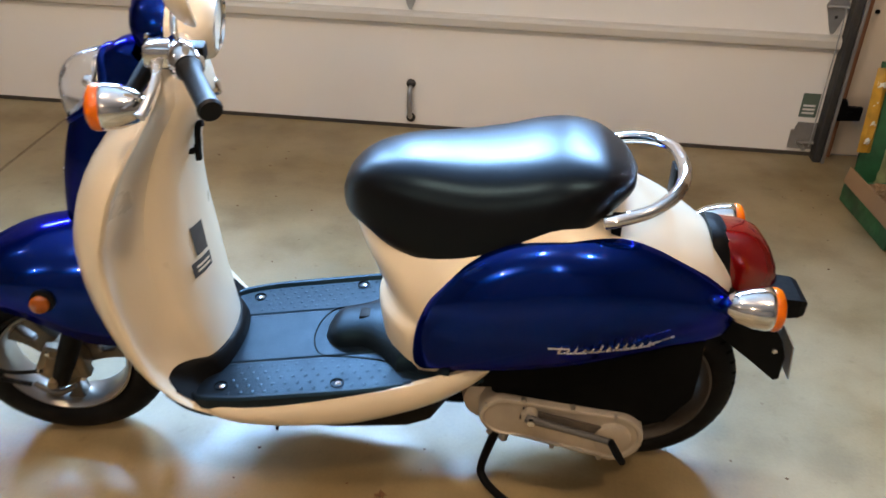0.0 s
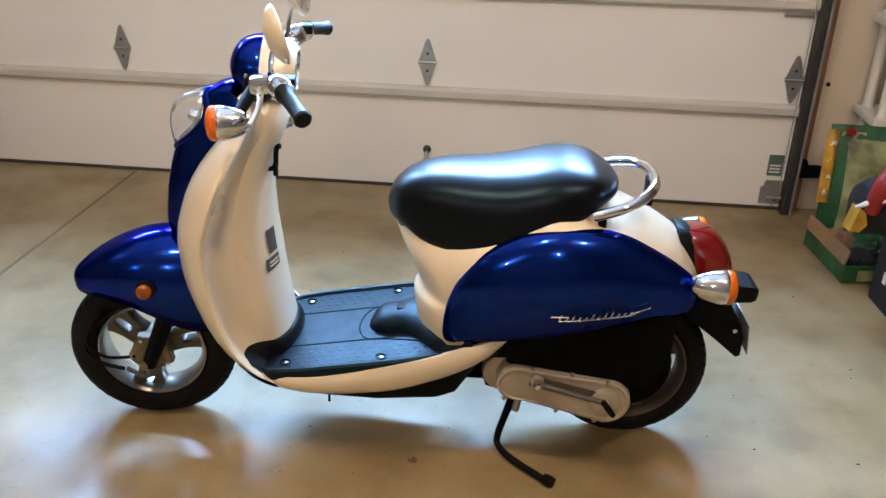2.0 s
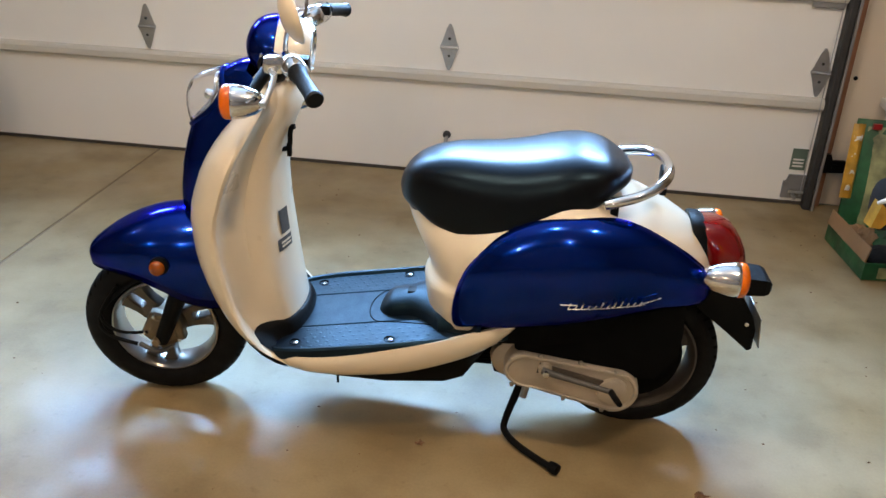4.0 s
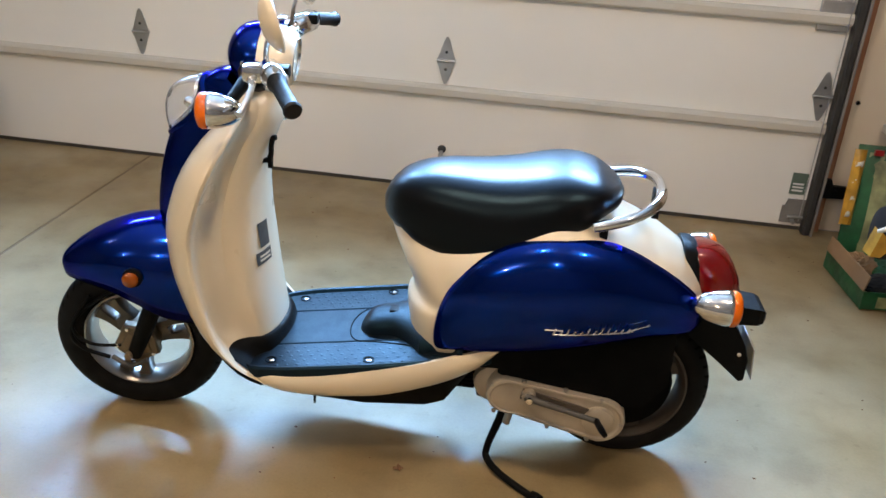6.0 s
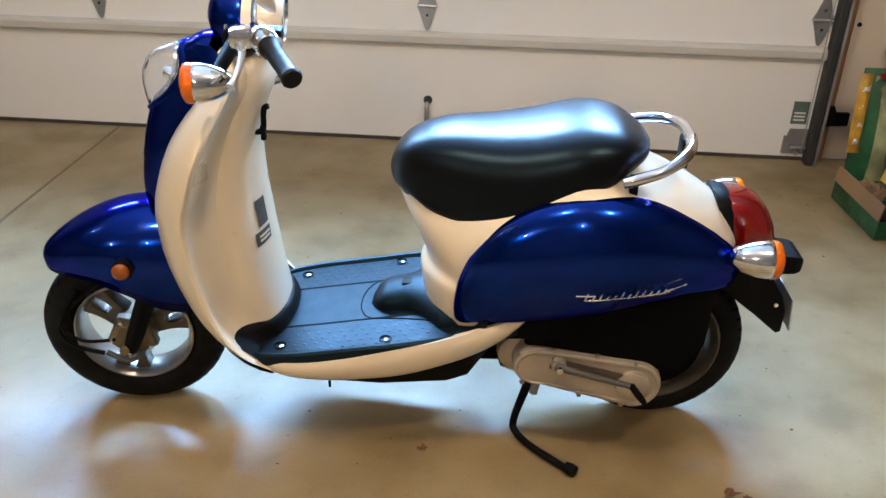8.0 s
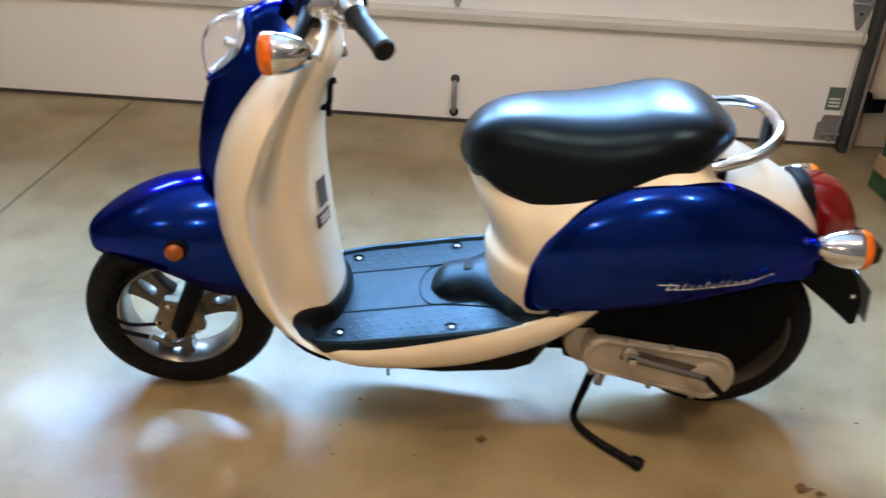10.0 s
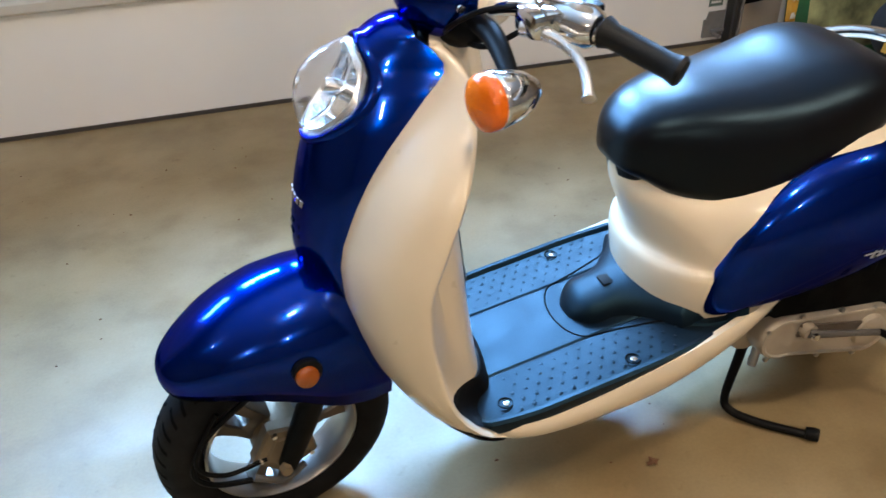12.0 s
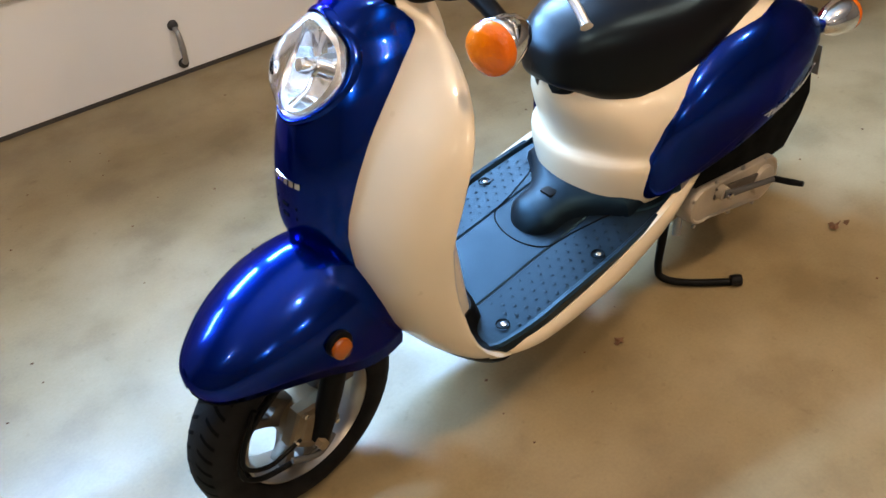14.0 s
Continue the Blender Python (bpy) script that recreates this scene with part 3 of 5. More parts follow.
# black skirt at the foot of the inner panel
rings = []
for z, off in ((0.225, 0.014), (0.266, 0.013), (0.276, 0.010), (0.281, 0.004), (0.281, -0.004)):
    h = shield_arc(z)[14:]
    r = []
    for x, y, _ in h:
        fade = 1 - min(1, max(0, (abs(y) - 0.168) / 0.02))
        r.append((x + fade * off * (0.35 + 0.65 * (1 - abs(y) / 0.2)) - 0.004 * (1 - fade), -y - fade * off * 0.55 * min(1, abs(y) / 0.06), z + 0.004 * (1 - fade)))
    rings.append(r + [(x, -y, zz) for x, y, zz in r[::-1][1:]])
part("skirt", Geo().loft(rings, closed=False), M_BLACK, scooter, "black plastic skirt at the foot of the leg shield")

# headlight

def cowl_x(y, z):
    ax, bx, by = SEC[0](z), SEC[1](z), SEC[2](z)
    w = radians(72)
    c = math.sqrt(max(0.0, 1 - (min(1.0, abs(y) / by) * math.sin(w)) ** 2))
    return lerp(ax, bx, (1 - c) / (1 - math.cos(w)))


def over_cowl(y, u):
    """How far out along the lamp's axis the cowl lies at a place of the lamp's plane."""
    lo, hi = -0.15, 0.10
    for _ in range(26):
        m = (lo + hi) / 2
        p = HL_AT + HL_AX * m + HL_UP * u
        lo, hi = (m, hi) if p.x > cowl_x(y, p.z) else (lo, m)
    return lo


def oval(f, lift, bowl=0.0, n=44):
    """A ring at the part f of the lamp's outline, lifted off the cowl and domed out (or in) by bowl."""
    ring = []
    for k in range(n):
        c, s = math.cos(2 * math.pi * k / n), math.sin(2 * math.pi * k / n)
        rim = over_cowl(0.063 * max(f, 0.98) * c, 0.075 * max(f, 0.98) * s)
        q = min(1.0, f / 0.98) ** 2
        h = rim * q + (1 - q) * bowl + lift
        ring.append(tuple(HL_AT + HL_AX * h + Vector((0, 0.063 * f * c, 0)) + HL_UP * (0.075 * f * s)))
    return ring


OUT = over_cowl(0, 0)
headlight = part("headlight", Geo().loft([oval(1.13, -0.004), oval(1.12, 0.0015), oval(1.08, 0.005), oval(1.03, 0.006), oval(1.0, 0.004), oval(0.985, -0.006)], caps=False), M_BLUE, scooter, "oval headlight in a blue bezel", smooth='full')
rings = [oval(f, -0.002, OUT + 0.026) for f in (0.99, 0.965, 0.93, 0.89, 0.85)]
for f, d in ((0.83, -0.006), (0.77, -0.017), (0.64, -0.032), (0.45, -0.042), (0.3, -0.049), (0.15, -0.053), (0.06, -0.054)):
    r = oval(f, d, OUT + 0.026)
    rings.append([tuple(Vector(p) + HL_AX * (0.003 * (1 if (k // 4) % 2 else -1) * (1 - f))) for k, p in enumerate(r)])
part("reflector", Geo().loft(rings), M_BOWL, headlight, "fluted silver reflector", smooth=True)
part("bulb_cap", Geo().lathe([(0.012, -0.04), (0.012, -0.006), (0.009, 0.0), (0.0, 0.002)], HL_AT + HL_AX * OUT, HL_AX, 14), M_CHROME, headlight)
rings = [oval(f, 0.004, OUT + 0.036) for f in (0.985, 0.92, 0.8, 0.6, 0.4, 0.2, 0.03)]
back = [oval(f, 0.002, OUT + 0.036) for f in (0.03, 0.2, 0.4, 0.6, 0.8, 0.92, 0.985)]
part("lens", Geo().loft(rings + back), M_LENS, headlight, "clear domed lens", smooth='full').visible_shadow = False

# plain bars for the badge on the cowl
bars = Geo()
for k in range(5):
    y0, y1 = -0.036 + k * 0.0125, -0.036 + k * 0.0125 + 0.009
    bars.loft([[(cowl_x(y, z) - out, y, z) for y in (y0, (y0 + y1) / 2, y1)] for out, z in ((-0.002, 0.628), (0.0018, 0.6285), (0.0018, 0.6375), (-0.002, 0.638))], closed=False)
part("badge", bars, M_CHROME, scooter, "small silver badge bars", smooth=False)
for z in (0.575, 0.592):
    for y in (-0.02, 0.0, 0.02):
        part("vent_slot", Geo().box((SEC[0](z) - 0.001 + y * y * 9, y - 0.007, z - 0.003), (SEC[0](z) + 0.01, y + 0.007, z + 0.003)), M_DARK, cowl, smooth=False)

# stickers, seam and hook on the inner panel
def inner_patch(y0, y1, z0, z1, lift):
    """A thin patch on the bulge of the inner panel, left of the middle."""
    g = Geo()
    rows = []
    for j in range(7):
        y = lerp(y0, y1, j / 6)
        col = []
        for z in (z0, z1):
            dx, dy, ex = SEC[5](z), SEC[6](z), SEC[7](z)
            col.append((lerp(dx, ex, math.sqrt(max(0, 1 - (y / dy) ** 2))) + lift, y, z))
        rows.append(col)
    g.loft(rows, closed=False)
    return g


part("label_plate", inner_patch(-0.066, -0.028, 0.487, 0.545, 0.002), M_STICKER, scooter, "dark grey warning label")
lab = part("label_plate", inner_patch(-0.084, -0.026, 0.449, 0.479, 0.002), M_STICKER, scooter, "dark grey warning label with pale print")
for z in (0.466, 0.457):
    part("print_bar", inner_patch(-0.074, -0.034, z, z + 0.005, 0.0035), M_CREAM, lab)
hook = part("bag_hook", Geo().tube([(0.338, -0.03, 0.683), (0.356, -0.032, 0.684), (0.366, -0.033, 0.694), (0.368, -0.033, 0.72), (0.372, -0.033, 0.735), (0.380, -0.033, 0.738)], 0.006, 8), M_BLACK, scooter, "black bag hook")
part("hook_plate", Geo().box((0.360, -0.040, 0.668), (0.370, -0.026, 0.70), 0.003), M_BLACK, hook)
part("lock_barrel", Geo().lathe([(0.017, -0.01), (0.017, 0.012), (0.012, 0.016), (0.0, 0.016)], (0.372, 0.05, 0.77), (0.9, 0.2, 0.3), 16), M_CHROME, scooter, "chrome key lock")

# foot board
FLOOR = lambda x: 0.250 + 0.172 * (x - 0.387)
HALF = curve([0.31, 0.335, 0.36, 0.45, 0.62, 0.75, 0.90], [0.148, 0.174, 0.187, 0.197, 0.197, 0.19, 0.165])
STRIPW = curve([0.30, 0.345, 0.37, 0.40, 0.45, 0.62, 0.75, 0.90], [0.130, 0.158, 0.178, 0.190, 0.197, 0.197, 0.19, 0.165])
rings = []
for k in range(29):
    x = lerp(0.31, 0.90, k / 28)
    w, z = HALF(x), FLOOR(x)
    lim = min(0.075, w * 0.4)
    sec = [(-w + 0.006, -0.026), (-w, -0.018), (-w, 0.002), (-w + 0.005, 0.006), (-w + 0.012, 0.005), (-w + 0.017, -0.002), (-lim - 0.008, 0.0), (-lim - 0.004, -0.002), (-lim, 0.0), (lim, 0.0), (lim + 0.004, -0.002), (lim + 0.008, 0.0), (w - 0.017, -0.002), (w - 0.012, 0.005), (w - 0.005, 0.006), (w, 0.002), (w, -0.018), (w - 0.006, -0.026)]
    rings.append([(x, y, z + d) for y, d in sec])
board = part("foot_board", Geo().loft(rings), M_MAT, scooter, "black ribbed rubber foot board", smooth=False)
for x, y in ((0.389, -0.148), (0.615, -0.163), (0.391, 0.146), (0.617, 0.160)):
    z = FLOOR(x)
    cup = part("bolt_cup", Geo().lathe([(0.013, 0.0005), (0.0125, 0.0022), (0.0115, 0.0015), (0.0112, -0.001)], (x, y, z), (0, 0, 1), 18, True), M_DARK, board)
    part("bolt", Geo().lathe([(0.0, 0.0018), (0.004, 0.0016), (0.0056, 0.001), (0.006, 0.0005)], (x + 0.002, y, z), (0, 0, 1), 12), M_CHROME, cup, "bright bolt head")
dots = Geo()
for a in range(15):
    for b in range(5):
        for side in (-1, 1):
            x = 0.408 + a * 0.0235 + (b % 2) * 0.0118
            y = side * (0.096 + b * 0.0185)
            if abs(y) < HALF(x) - 0.024 and x < 0.72:
                z = FLOOR(x)
                ring = [[(x + r * math.cos(q), y + r * math.sin(q), z + h) for q in [math.pi * k / 4 for k in range(8)]] for r, h in ((0.0040, -0.0004), (0.0026, 0.0001), (0.0010, 0.0003))]
                dots.loft(ring)
tagged(part("tread_studs", dots, M_MAT, board, smooth=True), kind="stuff")
# hump before the seat post
rings = []
for k in range(25):
    t = (k / 24) ** 1.4
    x = lerp(0.566, 0.80, t)
    h = 0.040 * math.sin(min(1, t * 6.5) * math.pi / 2) ** 0.6 + 0.016 * t
    w = 0.057 * math.sin(min(1, t * 5 + 0.02) * math.pi / 2) ** 0.5 + 0.46 * max(0, t - 0.30) ** 1.7
    w = min(w, 0.128 + 0.02 * t)
    rings.append([(x, -w * math.cos(math.pi * j / 14), FLOOR(x) - 0.004 + h * max(0, math.sin(math.pi * j / 14)) ** 0.55) for j in range(15)])
hump = part("hump", Geo().loft(rings, closed=False), M_MAT, scooter, "smooth black hump before the seat post")
part("cap_button", Geo().box((0.634, -0.018, 0.324), (0.668, 0.014, 0.338), 0.006), M_BLACK, hump, "small square cover")
loop_line = [(0.74, -0.128), (0.69, -0.104), (0.63, -0.088)] + [(0.585 - 0.042 * math.cos(q), 0.080 * math.sin(q)) for q in [radians(d) for d in range(-80, 81, 10)]] + [(0.63, 0.088), (0.69, 0.104), (0.74, 0.128)]
ring = Geo().tube([(x, y, FLOOR(x) + 0.0004) for x, y in loop_line], 0.0014, 6, 1)
part("groove_line", ring, M_DARK, board)

# cream strip and black belly under the board
TOPL = curve([0.315, 0.34, 0.486, 0.681, 0.806, 0.905], [0.225, 0.232, 0.251, 0.300, 0.335, 0.362])
BOTL = curve([0.315, 0.352, 0.482, 0.615, 0.745, 0.869, 0.905], [0.212, 0.203, 0.196, 0.209, 0.246, 0.309, 0.358])
rings = []
for k in range(31):
    x = lerp(0.345, 0.905, k / 30)
    w = STRIPW(x) + 0.002
    t, b = TOPL(x), BOTL(x)
    rings.append([(x, -(w - 0.012), t - 0.002), (x, -(w + 0.001), t), (x, -(w + 0.005), lerp(t, b, 0.15)), (x, -(w + 0.006), lerp(t, b, 0.4)), (x, -(w + 0.002), lerp(t, b, 0.7)), (x, -(w - 0.007), lerp(t, b, 0.93)), (x, -(w - 0.016), b), (x, -(w - 0.022), b + 0.004)])
both("side_strip", Geo().loft(rings), M_CREAM, scooter, "cream strip under the foot board")
rings = []
for x, zt, zb, w in ((0.355, 0.235, 0.205, 0.11), (0.38, 0.24, 0.185, 0.155), (0.45, 0.25, 0.160, 0.168), (0.60, 0.27, 0.146, 0.160), (0.74, 0.30, 0.150, 0.150), (0.785, 0.31, 0.166, 0.145), (0.815, 0.32, 0.215, 0.14), (0.87, 0.335, 0.30, 0.13)):
    rings.append([(x, -w, zt), (x, -w, lerp(zt, zb, 0.5)), (x, -w + 0.02, lerp(zt, zb, 0.9)), (x, -w + 0.05, zb), (x, w - 0.05, zb), (x, w - 0.02, lerp(zt, zb, 0.9)), (x, w, lerp(zt, zb, 0.5)), (x, w, zt)])
part("belly_pan", Geo().loft(rings), M_BLACK, scooter, "black plastic belly pan")
rings = []
for z, out in ((0.200, 0.005), (0.208, 0.008), (0.222, 0.009), (0.240, 0.007), (0.262, 0.002), (0.270, -0.004)):
    h = [(x - 0.5 * out, y + 0.15 * out, zz - 0.85 * out) for x, y, zz in shield_arc(max(z, 0.205))[:10]]
    rings.append([(x, -y, zz) for x, y, zz in h[::-1]] + h[1:])
part("lower_lip", Geo().loft(rings, closed=False), M_BLACK, scooter, "black lip under the leg shield")
part("drain_pin", Geo().tube([(0.49, -0.15, 0.185), (0.49, -0.15, 0.15)], 0.003, 6), M_DARK, scooter)

# body under the seat
NOSE = curve([0.28, 0.36, 0.395, 0.410, 0.425, 0.47, 0.53, 0.58, 0.68], [0.690, 0.679, 0.675, 0.677, 0.688, 0.673, 0.645, 0.628, 0.61])
TAIL = curve([0.36, 0.447, 0.483, 0.538, 0.585, 0.634, 0.675, 0.70], [1.325, 1.332, 1.330, 1.309, 1.283, 1.215, 1.129, 1.10])
WTOP = curve([0.61, 0.66, 0.72, 0.80, 0.90, 1.00, 1.08, 1.13, 1.21, 1.28, 1.335], [0.585, 0.587, 0.589, 0.600, 0.632, 0.667, 0.686, 0.677, 0.645, 0.598, 0.555])
WBOT = curve([0.61, 0.735, 0.765, 0.80, 0.87, 1.00, 1.10, 1.22, 1.335], [0.285, 0.305, 0.345, 0.362, 0.376, 0.402, 0.425, 0.443, 0.450])
HW = curve([0.0, 0.06, 0.12, 0.2, 0.3, 0.42, 0.55, 0.68, 0.8, 0.9, 1.0], [0.10, 0.128, 0.150, 0.174, 0.194, 0.209, 0.214, 0.205, 0.182, 0.148, 0.105])


def half_width(p, k):
    nose = math.sqrt(max(0, 1 - (1 - min(1, p / 0.13)) ** 2.4))
    tail = math.sqrt(max(0, 1 - (1 - min(1, (1 - p) / 0.16)) ** 2.2))
    s = max(0, (k - 0.42) / 0.58)
    top = math.sqrt(max(0, 1 - s ** 2.4))
    low = 1 - 0.10 * max(0, (0.42 - k) / 0.42) ** 2
    return HW(p) * nose * tail * top * low


def body_at(p, k):
    u = lerp(0.61, 1.335, p)
    z = lerp(WBOT(u), WTOP(u), k)
    x = lerp(NOSE(z), TAIL(z), p)
    step = 0.007 * min(1, max(0, (0.424 - z) / 0.014)) * min(1, max(0, (0.80 - x) / 0.10))
    return x, half_width(p, k) + step * min(1, p / 0.02), z


ps = [0.5 - 0.5 * math.cos(math.pi * i / 44) for i in range(45)]
ks = [0, 0.08, 0.16, 0.24, 0.3, 0.36, 0.39, 0.41, 0.43, 0.45, 0.47, 0.49, 0.51, 0.54, 0.58, 0.66, 0.74, 0.81, 0.87, 0.92, 0.96, 0.985, 1.0]
rings = []
for p in ps:
    h = [body_at(p, k) for k in ks]
    rings.append([(x, -y, z) for x, y, z in h] + [(x, y, z) for x, y, z in h[::-1][1:]])
body = part("body", Geo().loft(rings, closed=False), M_CREAM, scooter, "cream rear body under the seat", smooth='full')

rings = []
for p in [0.22 * k / 24 for k in range(25)]:
    x, y, z = body_at(p, 0.0)
    rings.append([(x - 0.012 * max(0, 1 - p / 0.1), -(y + 0.024), FLOOR(x) - 0.006), (x - 0.008 * max(0, 1 - p / 0.1), -(y + 0.018), lerp(FLOOR(x), z + 0.022, 0.6)), (x - 0.004 * max(0, 1 - p / 0.1), -(y + 0.008), z + 0.022), (x, -(y - 0.01), z + 0.024)])
both("post_collar", Geo().loft(rings, closed=False), M_MAT, scooter, "black collar round the foot of the seat post")

# blue side panels
EDGE = [(0.757, 0.338), (0.755, 0.396), (0.770, 0.457), (0.792, 0.503), (0.838, 0.557), (0.896, 0.597), (0.955, 0.618), (1.014, 0.627), (1.080, 0.625), (1.146, 0.606), (1.210, 0.573), (1.272, 0.527), (1.308, 0.490), (1.318, 0.456), (1.306, 0.430), (1.224, 0.428), (1.107, 0.408), (0.988, 0.381), (0.865, 0.354), (0.790, 0.341)]


def smooth_loop(pts, steps=4):
    out, n = [], len(pts)
    for i in range(n):
        p0, p1, p2, p3 = [Vector(pts[(i + d) % n]) for d in (-1, 0, 1, 2)]
        for s in range(steps):
            t = s / steps
            out.append(0.5 * (2 * p1 + (p2 - p0) * t + (2 * p0 - 5 * p1 + 4 * p2 - p3) * t * t + (3 * p1 - p0 - 3 * p2 + p3) * t ** 3))
    return [tuple(p) for p in out]


EVEN_NOSE = curve([0.28, 0.36, 0.47, 0.58, 0.68], [0.688, 0.680, 0.664, 0.632, 0.612])


def panel_at(x, z):
    """The body's side, carried on past its rounded tail."""
    front = EVEN_NOSE(z)
    p = min(1, max(0, (x - front) / (TAIL(z) - front)))
    q = min(p, 0.88)
    u = lerp(0.61, 1.335, q)
    k = min(0.93, max(0, (z - WBOT(u)) / (WTOP(u) - WBOT(u))))
    return half_width(q, k) - 0.42 * (p - q)


loop = smooth_loop(EDGE)
mid = (1.02, 0.47)
rings = []
for r in (1.0, 1.0, 0.985, 0.95, 0.88, 0.78, 0.65, 0.5, 0.35, 0.2, 0.06):
    ring = []
    for x, z in loop:
        x, z = lerp(mid[0], x, r), lerp(mid[1], z, r)
        lift = -0.012 if not rings else 0.003 + 0.016 * (1 - r ** 6) ** 0.5
        ring.append((x, -(panel_at(x, z) + lift), z))
    if r > 0.9:
        for _ in range(10):
            ring = [(x, 0.5 * y + 0.25 * (ring[k - 1][1] + ring[(k + 1) % len(ring)][1]), z) for k, (x, y, z) in enumerate(ring)]
    rings.append(ring)
g = Geo().loft(rings, caps=False)
n = len(loop)
g.f.append(tuple(len(g.v) - n + j for j in range(n)))


def relax(g, rounds):
    """Evens out a closed-ring loft, keeping its border."""
    near = [set() for _ in g.v]
    for f in g.f:
        if len(f) == 4:
            for a, b in zip(f, f[1:] + f[:1]):
                near[a].add(b)
                near[b].add(a)
    for _ in range(rounds):
        old = g.v
        g.v = [old[k] if k < 3 * n or k >= len(old) - n else (old[k][0], 0.5 * old[k][1] + 0.5 * sum(old[q][1] for q in near[k]) / len(near[k]), old[k][2]) for k in range(len(old))]
    return g


relax(g, 14)
panel, panel_r = both("side_panel", g, M_BLUE, scooter, "glossy deep blue side panel", smooth='full')

# silver script badge as plain bars
bars = Geo()


def on_panel(x, z, out=0.002):
    return (x, -(panel_at(x, z) + 0.003 + 0.016 + out), z)


def stroke(x0, z0, x1, z1, r=0.0015):
    bars.tube([on_panel(lerp(x0, x1, t), lerp(z0, z1, t)) for t in (0, 0.34, 0.67, 1)], r, 6, 1)


base = lambda x: 0.440 + (x - 0.985) * 0.075
stroke(0.985, base(0.985) + 0.012, 1.022, base(1.022) + 0.011, 0.0014)
for k in range(12):
    x = 1.003 + k * 0.0135
    h = 0.016 if k in (0, 2, 5, 7, 8) else 0.010
    stroke(x, base(x), x + 0.005, base(x) + h)
    stroke(x + 0.002, base(x), x + 0.0125, base(x) + 0.002, 0.0011)
stroke(1.155, base(1.155) + 0.004, 1.196, base(1.196) + 0.013, 0.0013)
part("badge", bars, M_SILVER, scooter, "silver badge strokes")

# seat
ST = columns([
    # x, top, bottom, half width
    (0.615, 0.622, 0.604, 0.012), (0.622, 0.644, 0.590, 0.038), (0.637, 0.664, 0.578, 0.062), (0.66, 0.682, 0.566, 0.082),
    (0.70, 0.697, 0.538, 0.104), (0.75, 0.705, 0.517, 0.124), (0.82, 0.708, 0.502, 0.144), (0.89, 0.716, 0.516, 0.157),
    (0.97, 0.733, 0.562, 0.160), (1.01, 0.737, 0.588, 0.155), (1.06, 0.729, 0.634, 0.138), (1.095, 0.712, 0.660, 0.108),
    (1.117, 0.698, 0.671, 0.068), (1.127, 0.687, 0.681, 0.015)])
rings = []
for k in range(49):
    x = lerp(0.615, 1.127, 0.5 - 0.5 * math.cos(math.pi * k / 48))
    t, b, w = [f(x) for f in ST]
    m = lerp(b, t, 0.40)
    sec = []
    for j in range(33):
        a = -math.pi / 2 + 2 * math.pi * j / 32 - math.pi / 2
        c, s = math.cos(a), math.sin(a)
        e = 3.2 if s > 0 else 3.6
        y = w * abs(c) ** (2 / e) * (1 if c > 0 else -1)
        z = m + ((t - m) if s > 0 else (m - b)) * abs(s) ** (2 / e) * (1 if s > 0 else -1)
        sec.append((x, y, z))
    rings.append(sec[:-1])
seat = part("seat", Geo().loft(rings), M_VINYL, scooter, "black vinyl saddle seat", smooth='full')
part("seat_catch", Geo().loft([[(0.672 - 0.040 * f * math.cos(a), 0.052 * f * math.sin(a), z) for a in [radians(-90 + 10 * k) for k in range(19)]] for f, z in ((0.96, 0.605), (1.0, 0.590), (0.99, 0.573), (0.94, 0.563), (0.86, 0.560))]), M_VINYL, seat, "black plastic hinge cover under the seat nose")

# grab rail
rail = part("grab_rail", Geo().tube([(1.062, -0.150, 0.652), (1.085, -0.152, 0.660), (1.135, -0.143, 0.675), (1.178, -0.105, 0.689), (1.200, -0.045, 0.697), (1.200, 0.045, 0.697), (1.178, 0.105, 0.689), (1.135, 0.143, 0.675), (1.085, 0.152, 0.660), (1.062, 0.150, 0.652)], 0.0115, 14), M_CHROME, scooter, "chrome grab rail behind the seat", smooth='full')
part("bracket", Geo().box((1.190, -0.02, 0.630), (1.206, 0.02, 0.690), 0.003), M_BLACK, rail)
for s in (-1, 1):
    part("bracket", Geo().box((1.075, s * 0.135 - 0.008, 0.61), (1.092, s * 0.135 + 0.008, 0.662), 0.003), M_BLACK, rail)

# tail light, rear indicators, plate holder
rings = []
for z, x0, x1, w in ((0.445, 1.31, 1.352, 0.040), (0.462, 1.315, 1.394, 0.052), (0.485, 1.318, 1.408, 0.058), (0.515, 1.305, 1.398, 0.060), (0.545, 1.290, 1.382, 0.058), (0.568, 1.275, 1.362, 0.050), (0.580, 1.275, 1.338, 0.032)):
    rings.append([(lerp(x0, x1, math.cos(a) ** 0.6 if math.cos(a) > 0 else 0), w * (1 if math.sin(a) > 0 else -1) * abs(math.sin(a)) ** 0.7, z) for a in [radians(-90 + 10 * k) for k in range(19)]])
tail = part("tail_light", Geo().loft(rings), M_RED, scooter, "domed red tail light", smooth='full')
rings2 = [[(lerp(1.262, x, 0.45), y * 1.10, z + (0.003 if i > 3 else -0.003)) for x, y, z in r] for i, r in enumerate(rings)]
part("housing", Geo().loft(rings2), M_BLACK, tail, "black tail light housing")


